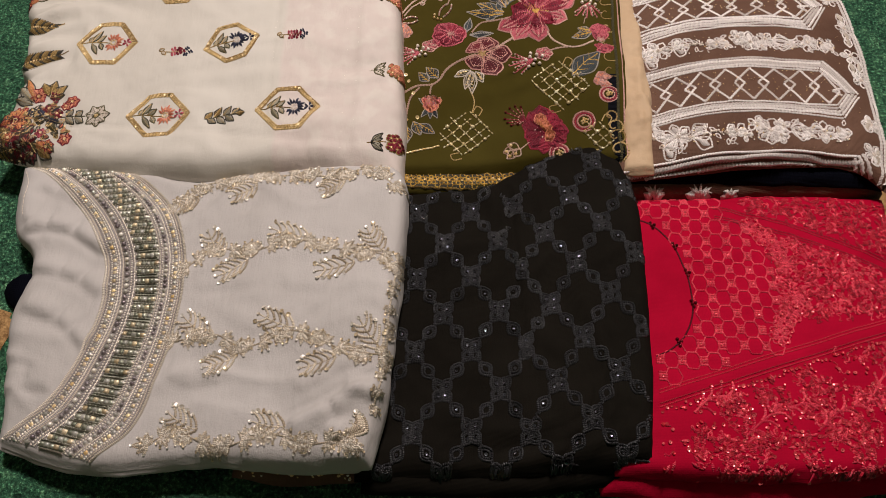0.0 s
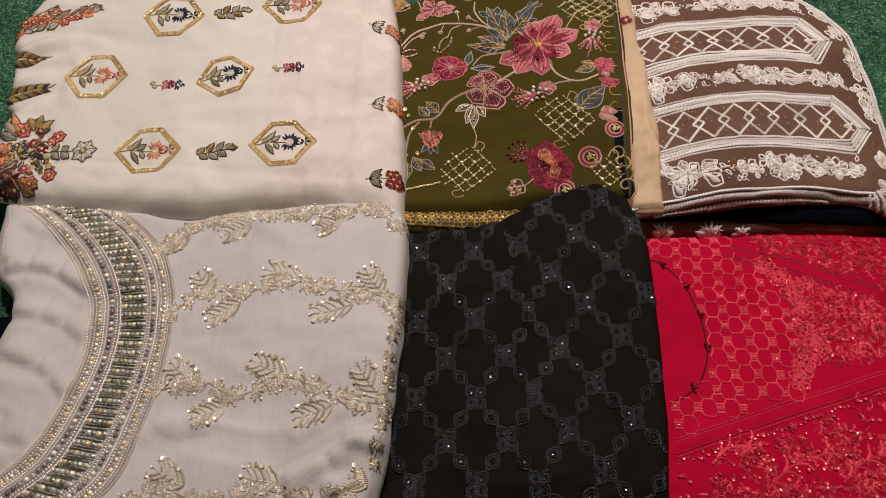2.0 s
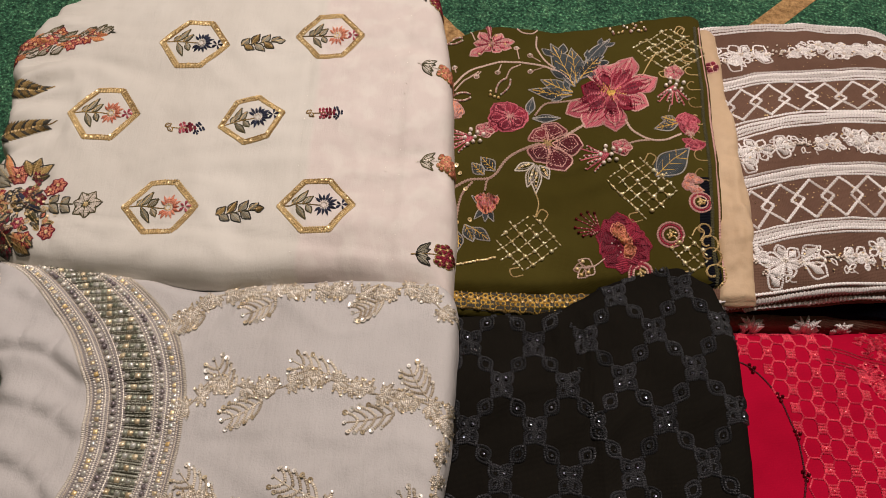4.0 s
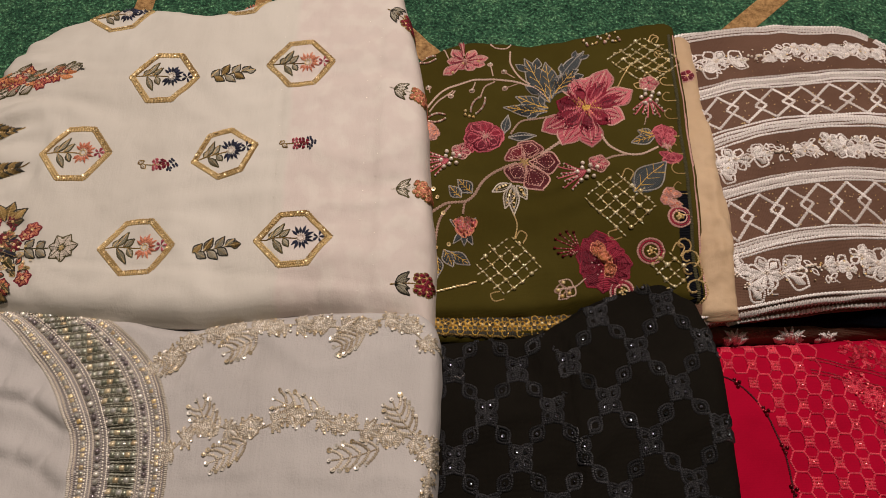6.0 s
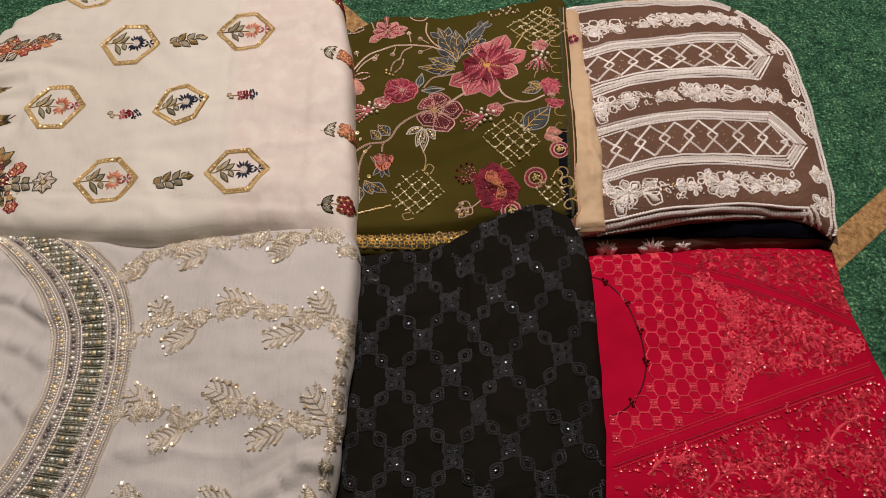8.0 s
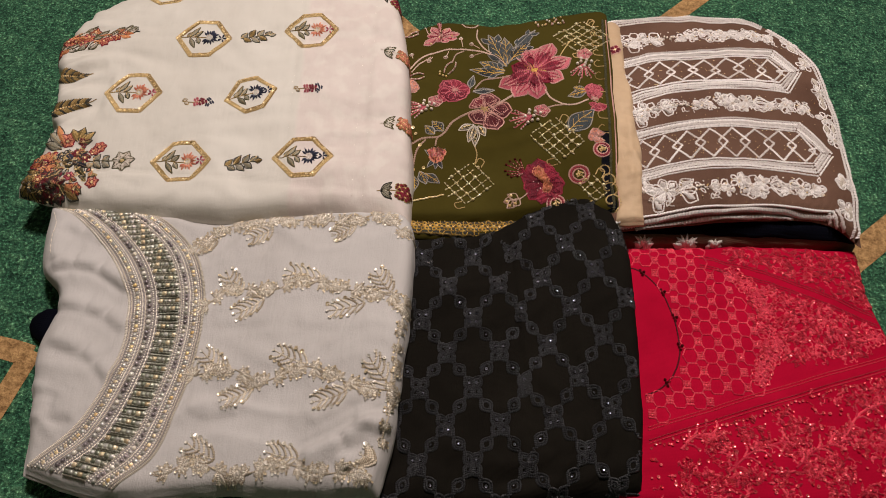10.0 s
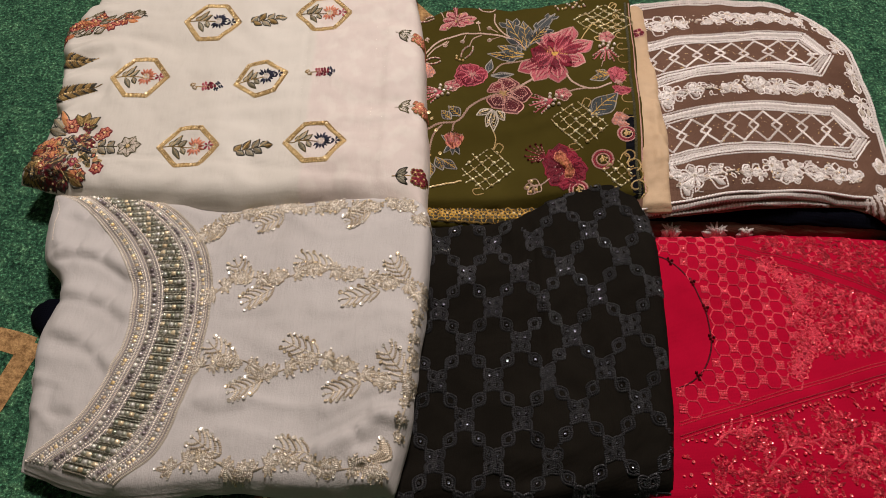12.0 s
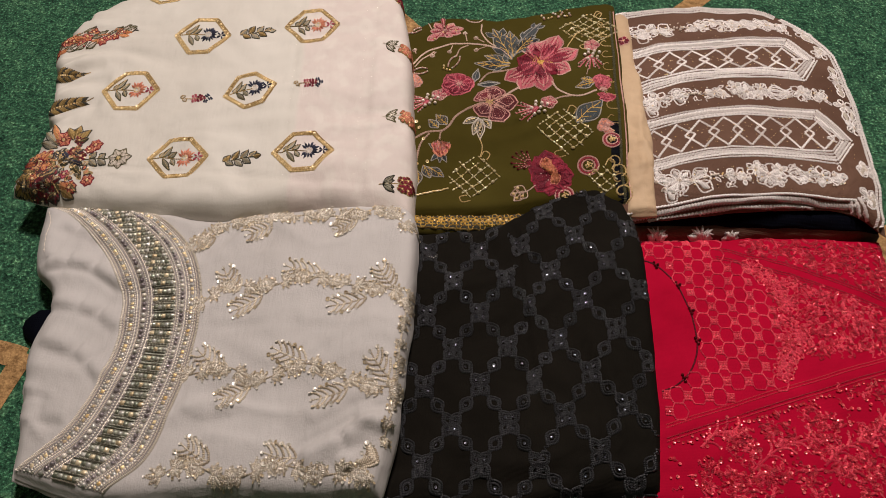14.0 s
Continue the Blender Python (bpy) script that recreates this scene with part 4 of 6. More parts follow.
def stem(ctrl, w=0.0022, mat=T_STEM):
    E.cord("stem", mat, ctrl, w=w, h=0.0014, step=0.0015, rope=0.3)
    E.finish("flower_stem", "embroidered flower stem")


def rich_petal(c, tip, width, fill, rib, edge, dots=None, ribs=5, lift=0.0):
    """A pointed petal: padded fill, thread ribs fanning from its base and a raised outline."""
    base = along(c, tip, 0.10)
    E.leaf("petal", fill, base, tip, width, 0.0012 + lift, 6, fat=0.6)
    for i in range(ribs):
        v = (i / (ribs - 1) - 0.5) * width * 0.72
        end = 0.93 - 0.5 * abs(v) / width
        pts = [along(c, tip, 0.14, v * 0.2), along(c, tip, 0.55, v), along(c, tip, end, v * 0.75)]
        if dots:
            for t in np.linspace(0.2, 0.9, 8):
                E.bead("seed_bead", dots, *along(c, tip, 0.10 + t * end * 0.9, v * min(1.0, 0.3 + t)), 0.00095)
        else:
            E.cord("petal_rib", rib if i % 2 == 0 else edge, pts, w=0.0011, h=0.0023 + 1.5 * lift, step=0.0012, rope=0.35)
    E.outline_leaf("petal_edge", edge, base, along(c, tip, 1.03), width * 1.06, 0.0017, 0.66, 0.0009 + lift)
    E.outline_leaf("petal_edge", edge, along(c, tip, 0.3), along(c, tip, 0.88), width * 0.62, 0.0011, 0.6, 0.0022 + 1.4 * lift)


def stamens(c, r, n, mat, core=S_GOLD):
    for i in range(n):
        a = 2.399 * i
        q = r * (0.45 + 0.55 * ((i * 7) % n) / n)
        p = (c[0] + q * math.cos(a), c[1] + q * math.sin(a))
        E.cord("stamen", mat, [c, p], w=0.0013, h=0.0030)
        E.bead("flower_core", core, *p, 0.0010)


def slate_leaf(base, tip, width, lobes=0, veins=True):
    """A dark slate leaf with a pale stitched outline, gold veins and, if asked, side lobes."""
    E.leaf("leaf", T_TEAL, base, tip, width, 0.0010, 9)
    E.outline_leaf("leaf_edge", T_OUTLINE, base, tip, width * 1.1, 0.0014)
    E.outline_leaf("leaf_edge", T_OUTLINE, base, along(base, tip, 0.86), width * 0.66, 0.0009)
    E.cord("leaf_vein", T_YELLOW if veins else T_OUTLINE, [base, along(base, tip, 0.45, width * 0.05), along(base, tip, 0.9)], w=0.0012, h=0.002)
    for i in range(lobes):
        t = 0.18 + 0.5 * i / max(1, lobes - 1)
        for s in (-1, 1):
            p, q = along(base, tip, t, s * width * 0.22), along(base, tip, t + 0.24, s * width * (0.80 - 0.3 * t))
            E.leaf("leaf", T_TEAL, p, q, width * 0.40, 0.0012)
            E.outline_leaf("leaf_edge", T_OUTLINE, p, q, width * 0.46, 0.0012)
    if veins:
        for t in (0.2, 0.4, 0.6):
            for s in (-1, 1):
                E.cord("leaf_vein", T_YELLOW, [along(base, tip, t), along(base, tip, t + 0.17, s * width * 0.3)], w=0.0009, h=0.0018)
    E.finish("leaf", "dark slate leaf with a pale stitched outline")


stem([(-0.006, 0.774), (0.011, 0.798), (0.030, 0.808), (0.051, 0.812), (0.073, 0.810), (0.095, 0.802), (0.116, 0.785)])
stem([(0.079, 0.856), (0.079, 0.833), (0.087, 0.814), (0.098, 0.803)], 0.0018)
stem([(0.058, 0.866), (0.064, 0.860), (0.075, 0.860), (0.080, 0.866)], 0.0013)
stem([(-0.002, 0.770), (0.006, 0.783), (0.021, 0.798)], 0.0016)
stem([(0.048, 0.787), (0.053, 0.802), (0.063, 0.809)], 0.0015)
stem([(0.084, 0.706), (0.070, 0.700), (0.057, 0.692), (0.049, 0.680), (0.044, 0.671), (0.036, 0.665), (0.020, 0.663), (0.005, 0.653)], 0.0028)
stem([(0.040, 0.668), (0.036, 0.662), (0.035, 0.652)], 0.002)
stem([(0.023, 0.661), (0.014, 0.646), (0.011, 0.623), (0.011, 0.589)], 0.0022)
stem([(0.106, 0.715), (0.115, 0.722), (0.125, 0.730)], 0.0030)
stem([(0.163, 0.736), (0.170, 0.723), (0.185, 0.714), (0.200, 0.713), (0.214, 0.720)], 0.0022)
stem([(0.186, 0.713), (0.173, 0.711), (0.162, 0.706)], 0.0020)
stem([(0.078, 0.741), (0.088, 0.757), (0.104, 0.759), (0.120, 0.760)], 0.0020)
stem([(0.080, 0.651), (0.084, 0.639), (0.082, 0.626)], 0.0012, T_GOLD)
stem([(0.143, 0.588), (0.133, 0.580), (0.117, 0.578)], 0.0013, T_STEM)
stem([(0.183, 0.795), (0.191, 0.814), (0.200, 0.830)], 0.0012, T_GOLD)
stem([(0.206, 0.755), (0.204, 0.746)], 0.0009)
for a, b in (((0.058, 0.833), (0.061, 0.816)), ((0.072, 0.821), (0.083, 0.812)), ((0.040, 0.797), (0.043, 0.807)), ((0.073, 0.800), (0.087, 0.805)), ((-0.004, 0.804), (-0.002, 0.796)), ((0.019, 0.791), (0.023, 0.798)), ((-0.008, 0.915), (0.015, 0.845))):
    E.cord("twig", T_STEM, [a, b], w=0.0012)
    E.cord("ring", T_STEM, [(a[0] + 0.0026 * math.cos(i), a[1] + 0.0026 * math.sin(i)) for i in range(6)], w=0.0012, closed=True)
    E.bead("berry", S_PEARL, a[0], a[1], 0.0017)
E.finish("pearl_bud", "pearl buds on short twigs")

# the large layered flower
HEART = (0.151, 0.767)
for tip, w in (((0.174, 0.820), 0.022), ((0.195, 0.789), 0.024), ((0.185, 0.754), 0.022), ((0.154, 0.723), 0.022), ((0.127, 0.727), 0.022), ((0.109, 0.744), 0.022), ((0.139, 0.810), 0.026), ((0.161, 0.811), 0.024)):
    rich_petal(HEART, tip, w, T_PINK, T_CRIMSON, T_ROSE, ribs=7)
for tip, w in (((0.184, 0.780), 0.013), ((0.172, 0.749), 0.014), ((0.151, 0.738), 0.014), ((0.129, 0.744), 0.015), ((0.121, 0.756), 0.014), ((0.124, 0.778), 0.018), ((0.143, 0.797), 0.016), ((0.163, 0.799), 0.014), ((0.171, 0.800), 0.010)):
    rich_petal(HEART, tip, w, T_CRIMSON, T_PINK, T_CRIMSON, ribs=3, lift=0.0016)
stamens((0.152, 0.769), 0.019, 26, T_YELLOW)
E.finish("large_flower", "large pink layered flower with yellow stamens")

# pink pointed flower at the far edge
for tip in ((0.020, 0.932), (0.042, 0.857), (0.055, 0.846), (0.052, 0.833), (0.041, 0.826), (0.025, 0.828), (0.011, 0.822), (0.014, 0.841), (0.019, 0.858)):
    rich_petal((0.032, 0.838), tip, 0.0105, T_PINK, T_CRIMSON, T_ROSE, ribs=3)
stamens((0.032, 0.838), 0.007, 7, T_ROSE)
for p in ((0.020, 0.823), (0.030, 0.835), (0.046, 0.837), (0.036, 0.852)):
    E.bead("pearl", S_GOLD, *p, 0.0018)
E.finish("pink_flower", "pink pointed flower with gold beads")

# round crimson rose
for tip, w in (((0.039, 0.754), 0.019), ((0.051, 0.757), 0.018), ((0.071, 0.744), 0.020), ((0.067, 0.726), 0.018), ((0.048, 0.720), 0.019), ((0.034, 0.735), 0.018)):
    rich_petal((0.054, 0.737), tip, w, T_CRIMSON, T_CRIMSON, T_PINK)
stamens((0.054, 0.737), 0.008, 9, T_ROSE, S_PEARL)
for tip in ((0.033, 0.727), (0.038, 0.720)):
    rich_petal((0.043, 0.729), tip, 0.007, T_CRIMSON, T_CRIMSON, T_PINK, ribs=3)
E.finish("crimson_flower", "round crimson rose outlined in pink")

# open star flower, outlined and dotted with beads
for tip in ((0.099, 0.731), (0.123, 0.705), (0.107, 0.676), (0.080, 0.687), (0.078, 0.722)):
    rich_petal((0.092, 0.708), tip, 0.0235, T_MAROON, T_CRIMSON, T_ROSE, dots=S_ROSE)
stamens((0.091, 0.706), 0.006, 8, T_GOLD)
E.finish("star_flower", "maroon star flower dotted with rosy beads")

# half-hidden flower by the lining
for c, tips in (((0.220, 0.729), ((0.213, 0.741), (0.220, 0.746), (0.228, 0.742), (0.229, 0.731), (0.214, 0.727), (0.227, 0.722))), ((0.224, 0.713), ((0.219, 0.707), (0.224, 0.701), (0.230, 0.702)))):
    for tip in tips:
        rich_petal(c, tip, 0.014, T_CRIMSON, T_PINK, T_PINK, ribs=3)
stamens((0.222, 0.720), 0.006, 8, T_ROSE, S_PEARL)
E.finish("edge_flower", "half-hidden crimson and pink flower")

# crimson lotus with a peach heart
for tip in ((0.154, 0.633), (0.167, 0.627), (0.177, 0.616), (0.184, 0.603), (0.181, 0.591), (0.172, 0.582), (0.158, 0.577), (0.145, 0.581), (0.139, 0.593), (0.136, 0.609), (0.143, 0.625)):
    rich_petal((0.160, 0.604), tip, 0.0165, T_CRIMSON, T_MAROON, T_CRIMSON, ribs=3)
for tip in ((0.150, 0.621), (0.154, 0.623), (0.158, 0.615), (0.163, 0.611), (0.167, 0.602), (0.169, 0.595), (0.166, 0.590)):
    rich_petal((0.160, 0.602), tip, 0.0095, T_PEACH, T_ORANGE, T_PEACH, ribs=3, lift=0.002)
for p in ((0.152, 0.606), (0.155, 0.601), (0.151, 0.598), (0.157, 0.595), (0.154, 0.592), (0.159, 0.589), (0.149, 0.603)):
    E.bead("pearl", S_PEARL, *p, 0.0011)
E.finish("lotus_flower", "crimson lotus flower with peach heart")
for p in ((0.118, 0.625), (0.122, 0.630), (0.128, 0.633), (0.134, 0.632), (0.117, 0.616), (0.120, 0.611), (0.124, 0.608), (0.131, 0.609)):
    E.cord("twig", T_CRIMSON, [(0.139, 0.615), p], w=0.0012)
    E.bead("berry", S_MAROON, p[0], p[1], 0.0015)
    for t in (0.35, 0.55, 0.75):
        E.bead("berry", S_ROSE, *along((0.139, 0.615), p, t), 0.0009)
E.finish("berry_spray", "crimson berry twigs")

# hanging rosebud
for tip in ((0.030, 0.639), (0.034, 0.631), (0.037, 0.628), (0.041, 0.630), (0.046, 0.638)):
    rich_petal((0.036, 0.649), tip, 0.011, T_PINK, T_ROSE, T_PEACH, ribs=3, lift=0.002)
for tip in ((0.023, 0.646), (0.047, 0.648), (0.027, 0.622), (0.037, 0.620), (0.045, 0.621)):
    E.leaf("sepal", T_TEAL, (0.037, 0.636), tip, 0.0045, 0.0010)
    E.outline_leaf("leaf_edge", T_OUTLINE, (0.037, 0.636), tip, 0.006, 0.0010)
E.finish("rosebud", "pink rosebud with slate sepals")
for c, tips in (((0.223, 0.664), ((0.218, 0.675), (0.212, 0.663), (0.219, 0.658), (0.225, 0.655), (0.226, 0.672))), ((-0.001, 0.735), ((0.002, 0.754), (0.007, 0.748), (0.004, 0.742), (-0.003, 0.759)))):
    for tip in tips:
        rich_petal(c, tip, 0.010, T_PEACH, T_ROSE, T_ROSE, ribs=3)
    E.finish("peach_flower", "small peach flower at the edge")

# leaves
slate_leaf((0.117, 0.779), (0.093, 0.842), 0.020, 2)
slate_leaf((0.119, 0.784), (0.114, 0.835), 0.017, 1)
slate_leaf((0.122, 0.790), (0.143, 0.821), 0.019, 2)
slate_leaf((0.127, 0.809), (0.154, 0.850), 0.013, 2, False)
slate_leaf((0.115, 0.771), (0.083, 0.787), 0.015, 1)
slate_leaf((0.114, 0.767), (0.071, 0.774), 0.012, 1)
slate_leaf((0.189, 0.672), (0.220, 0.703), 0.024)
slate_leaf((0.213, 0.733), (0.190, 0.726), 0.011)
slate_leaf((0.211, 0.735), (0.197, 0.740), 0.009)
slate_leaf((0.076, 0.737), (0.103, 0.738), 0.010, 0, False)
slate_leaf((0.072, 0.742), (0.076, 0.765), 0.008, 0, False)
slate_leaf((0.043, 0.674), (0.029, 0.689), 0.012)
slate_leaf((0.033, 0.669), (0.021, 0.682), 0.010)
slate_leaf((0.019, 0.616), (0.028, 0.600), 0.010)
slate_leaf((0.025, 0.614), (0.043, 0.602), 0.010)
slate_leaf((0.013, 0.609), (0.015, 0.590), 0.009)
slate_leaf((0.011, 0.601), (0.011, 0.580), 0.007)
for p in ((0.011, 0.669), (0.007, 0.678), (0.017, 0.652), (0.012, 0.617), (0.023, 0.621), (0.010, 0.614)):
    E.sequin("sequin", S_GOLD, *p, 0.0022, 0.25, 0.0014)
E.finish("sequin_sprig", "gold sequins beside the stems")
# pale sequined leaves below the star flower
for b, t in (((0.079, 0.684), (0.061, 0.674)), ((0.080, 0.682), (0.073, 0.655)), ((0.081, 0.682), (0.081, 0.648)), ((0.084, 0.682), (0.093, 0.666))):
    E.outline_leaf("leaf_edge", T_CREAM, b, t, 0.010, 0.0014)
    E.outline_leaf("leaf_edge", T_OUTLINE, b, along(b, t, 0.85), 0.006, 0.0010)
    for f in (0.3, 0.45, 0.6, 0.75):
        E.sequin("sequin", S_GOLD, *along(b, t, f), 0.0013, 0.2)
E.finish("sequin_leaf", "outlined leaves filled with pale sequins")


def pearl_cluster(c, spray, bloom_at, mat=T_CRIMSON):
    for i in range(9):
        a, q = 2.4 * i, 0.0023 * math.sqrt(i + 0.3) * 1.6
        E.bead("pearl", S_PEARL, c[0] + q * math.cos(a), c[1] + q * math.sin(a), 0.0023)
    for i in range(7):
        a = spray + (i - 3) * 0.24
        p = turned(c, a, 0.022 + 0.004 * (i % 2), 0)
        E.cord("twig", T_PINK, [c, p], w=0.0013)
        for f in (0.45, 0.62, 0.8, 1.0):
            E.bead("berry", S_ROSE if i % 2 else S_PEARL, *along(c, p, f, 0.0012 * (-1) ** i), 0.0011)
    for i in range(5):
        rich_petal(bloom_at, turned(bloom_at, 1.256 * i, 0.0095, 0), 0.0075, mat, T_PINK, T_ROSE, ribs=3)
    E.finish("berry_sprig", "pearl berries on pink twigs")


pearl_cluster((0.020, 0.711), 3.35, (0.031, 0.721))
pearl_cluster((0.147, 0.694), 3.35, (0.159, 0.703))
pearl_cluster((0.211, 0.780), -1.7, (0.213, 0.799), T_PINK)
for i in range(20):
    t, s = (i // 2) / 10, -1 if i % 2 else 1
    for a, b in (((0.051, 0.788), (0.041, 0.766)), ((0.001, 0.848), (-0.019, 0.845)), ((0.014, 0.763), (-0.003, 0.760))):
        E.bead("berry", S_ROSE if i % 3 else S_PEARL, *along(a, b, t, s * 0.0055 * math.sin(math.pi * (0.15 + 0.75 * t))), 0.0013)
for p in ((0.034, 0.770), (0.038, 0.763), (0.042, 0.762), (0.034, 0.765)):
    E.bead("pearl", S_GOLD, *p, 0.0018)
E.finish("berry_bud", "buds of rosy seed beads")


def lattice(c, angle, nu, nv, pitch):
    """Loose crossing lines of gold bugle beads, with a gold stone at most crossings and open loops at some ends."""
    k = math.radians(angle)
    for fam, (n, m) in enumerate(((nu, nv), (nv, nu))):
        for i in range(n):
            u = (i - (n - 1) / 2) * pitch
            lo, hi = (-pitch * (m / 2 - abs(u) / pitch * 0.34) * rng.uniform(0.70, 1.25) * q for q in (1, -1))
            ends = [turned(c, k, u, v) if fam == 0 else turned(c, k, v, u) for v in (lo, hi)]
            E.cord("gold_thread", T_ANTIQUE, [ends[0], along(*ends, 0.5, rng.uniform(-0.0012, 0.0012)), ends[1]], w=0.0007, h=0.0005)
            steps = max(3, int(math.dist(*ends) / 0.0042))
            for j in range(steps):
                e = along(*ends, (j + 0.5) / steps)
                E.bar("bugle_bead", S_PALEGOLD, *e, 0.0028, 0.0013, math.atan2(ends[1][1] - ends[0][1], ends[1][0] - ends[0][0]), 0.0014, 0.25)
    for i in range(nu):
        for j in range(nv):
            u, v = (i - (nu - 1) / 2) * pitch, (j - (nv - 1) / 2) * pitch
            if abs(u) + abs(v) < pitch * (nu + nv) * 0.36 and rng.random() < 0.8:
                E.bead("stone", S_PALEGOLD, *turned(c, k, u + rng.uniform(-0.001, 0.001), v + rng.uniform(-0.001, 0.001)), rng.uniform(0.0017, 0.0027), 0.7)
    for s in (-1, 1):
        e = turned(c, k, s * pitch * nu * 0.42, s * pitch * nv * 0.30)
        E.cord("loop", T_GOLD, [e, turned(e, k, s * 0.008, 0.003), turned(e, k, s * 0.010, -0.004), turned(e, k, s * 0.002, -0.008)], w=0.0013)
    E.finish("gold_lattice", "loose lattice of gold bugle beads and stones")


lattice((0.176, 0.662), 42, 5, 6, 0.0098)
lattice((0.076, 0.601), 40, 5, 5, 0.0100)
lattice((0.214, 0.834), 42, 6, 6, 0.0105)
lattice((0.217, 0.598), 40, 3, 4, 0.0095)
for c, r in (((0.201, 0.615), 0.0115), ((0.175, 0.578), 0.0105), ((0.227, 0.646), 0.010)):
    for f, m in ((1.0, T_ROSE), (0.82, T_CRIMSON), (0.62, T_ROSE)):
        E.cord("ring", m, [(c[0] + f * r * math.cos(a * 0.7854), c[1] + f * r * math.sin(a * 0.7854)) for a in range(8)], w=0.0018, closed=True)
    for i in range(9):
        E.bead("gold_seed", S_GOLD, c[0] + 0.12 * r * math.sqrt(i) * math.cos(2.4 * i), c[1] + 0.12 * r * math.sqrt(i) * math.sin(2.4 * i), 0.0013)
    E.finish("ring_motif", "gold-filled ring motif")
for i in range(11):
    E.bar("bugle_bead", S_GOLD, *along((0.012, 0.574), (0.047, 0.584), i / 10), 0.0040, 0.0018, 0.1, 0.0016, 0.2)
E.finish("sequin_line", "dotted line of gold beads")
for c, t in (((0.133, 0.580), (0.120, 0.585)), ((0.127, 0.579), (0.116, 0.576)), ((0.130, 0.579), (0.120, 0.569)), ((0.134, 0.580), (0.127, 0.572))):
    E.outline_leaf("leaf_edge", T_STEM, c, t, 0.009, 0.0013)
    E.bead("stone", S_GOLD, *along(c, t, 0.7), 0.0020, 0.7)
E.finish("bud_twig", "small outlined buds with gold stones")
for p in range(24):
    c = along((0.153, 0.863), (0.195, 0.875), rng.random(), rng.uniform(-0.008, 0.006))
    E.bead("stone", (S_GOLD, S_PEARL, S_ROSE)[p % 3], *c, 0.0016)
E.finish("far_sprig", "cluster of gold beads at the far fold")
# border beside the beige lining: dark strip, chain cord and gold scrolls
E.cord("dark_edge", T_INK, [(0.238, 0.562), (0.234, 0.591), (0.231, 0.621), (0.233, 0.672)], w=0.011, h=0.0003, step=0.003, rope=0.02)
E.cord("chain", T_LEAF, [(0.238, 0.568), (0.236, 0.613), (0.237, 0.678), (0.236, 0.733), (0.238, 0.800), (0.242, 0.872)], w=0.0032, h=0.0014)
E.cord("chain", T_ROSE, [(0.244, 0.567), (0.242, 0.613), (0.243, 0.678), (0.242, 0.733), (0.243, 0.800), (0.246, 0.872)], w=0.0012, h=0.0014)
for i in range(11):
    y = 0.655 + 0.021 * i
    E.cord("scroll", T_GOLD, [(0.236, y - 0.007), (0.227, y - 0.006), (0.224, y), (0.228, y + 0.005), (0.231, y + 0.003)], w=0.0011)
for c, r in (((0.232, 0.608), 0.010), ((0.233, 0.596), 0.011), ((0.235, 0.579), 0.012), ((0.228, 0.620), 0.008)):
    spiral = [(c[0] + r * (1 - 0.10 * i) * math.cos(0.8 * i - 1.2), c[1] + r * (1 - 0.10 * i) * math.sin(0.8 * i - 1.2)) for i in range(9)]
    E.cord("scroll", T_GOLD, spiral, w=0.0019, h=0.0016)
E.finish("scroll_border", "dark chain border with gold scrolls")

# gold strip on the lower fold
E = Sewn("olive_low", olive)
# dark cords behind the trim stand in for the shade it lies in
for off in (-0.0075, -0.0025, 0.0025, 0.0075):
    E.cord("trim_ground", T_NIGHTLEAF, [(x, 0.5470 + off + 0.012 * max(0.0, (x - 0.06) / 0.11) ** 1.4) for x in np.linspace(0.0, 0.19, 12)], w=0.0056, h=0.0004, step=0.003, rope=0.05)
for i in range(15):
    x = 0.004 + 0.0128 * i
    y = 0.5470 + 0.012 * max(0.0, (x - 0.06) / 0.11) ** 1.4
    for a in range(5):
        k = a * 1.2566 + 0.4
        E.outline_leaf("loop", T_TRIM, turned((x, y), k, 0.0012, 0), turned((x, y), k, 0.0060, 0), 0.0046, 0.0014, 0.6, 0.0016)
    E.bead("stone", S_GOLD, x, y, 0.0018)
    for s in (-1, 1):
        c = (x + 0.0064, y + s * 0.0058)
        E.cord("loop", T_TRIM, [turned(c, 0.9 * q * s, 0.0034 - 0.0003 * q, 0) for q in range(7)], w=0.0014, h=0.0013)
        E.sequin("sequin", S_GOLD, x + 0.0064, y + s * 0.0002, 0.0013, 0.3, 0.0012)
        E.cord("chain", T_ANTIQUE, [(x - 0.0064, y + s * 0.0098), (x, y + s * 0.0086), (x + 0.0064, y + s * 0.0098)], w=0.0016)
E.finish("gold_trim", "gold flower trim with scrolls")

# ---------------------------------------------------------------- brown suit: white thread bands, lattice panels, floral rows
E = Sewn("brown", brown)


def blend(a, b, n=60):
    """A function (s, f): along the two curves by s, and across from a to b by f."""
    A, B = curve_points(a, n), curve_points(b, n)

    def at(s, f):
        k = min(max(s, 0.0), 1.0) * (n - 1)
        i = min(int(k), n - 2)
        t = k - i
        p = A[i] * (1 - t) + A[i + 1] * t
        q = B[i] * (1 - t) + B[i + 1] * t
        return tuple(p * (1 - f) + q * f)
    return at


def stripes(a, b, name, label, widths=(0.0020, 0.0030, 0.0036, 0.0026, 0.0020)):
    at = blend(a, b)
    for i, w in enumerate(widths):
        f = (i + 0.5) / len(widths)
        E.cord("panel_cord", T_WHITE, [turned(at(s / 14, f), 1.5, rng.uniform(-0.0005, 0.0005), 0) for s in range(15)], w=w, h=0.0018, step=rng.uniform(0.0014, 0.0022), rope=0.3)
    E.finish(name, label)


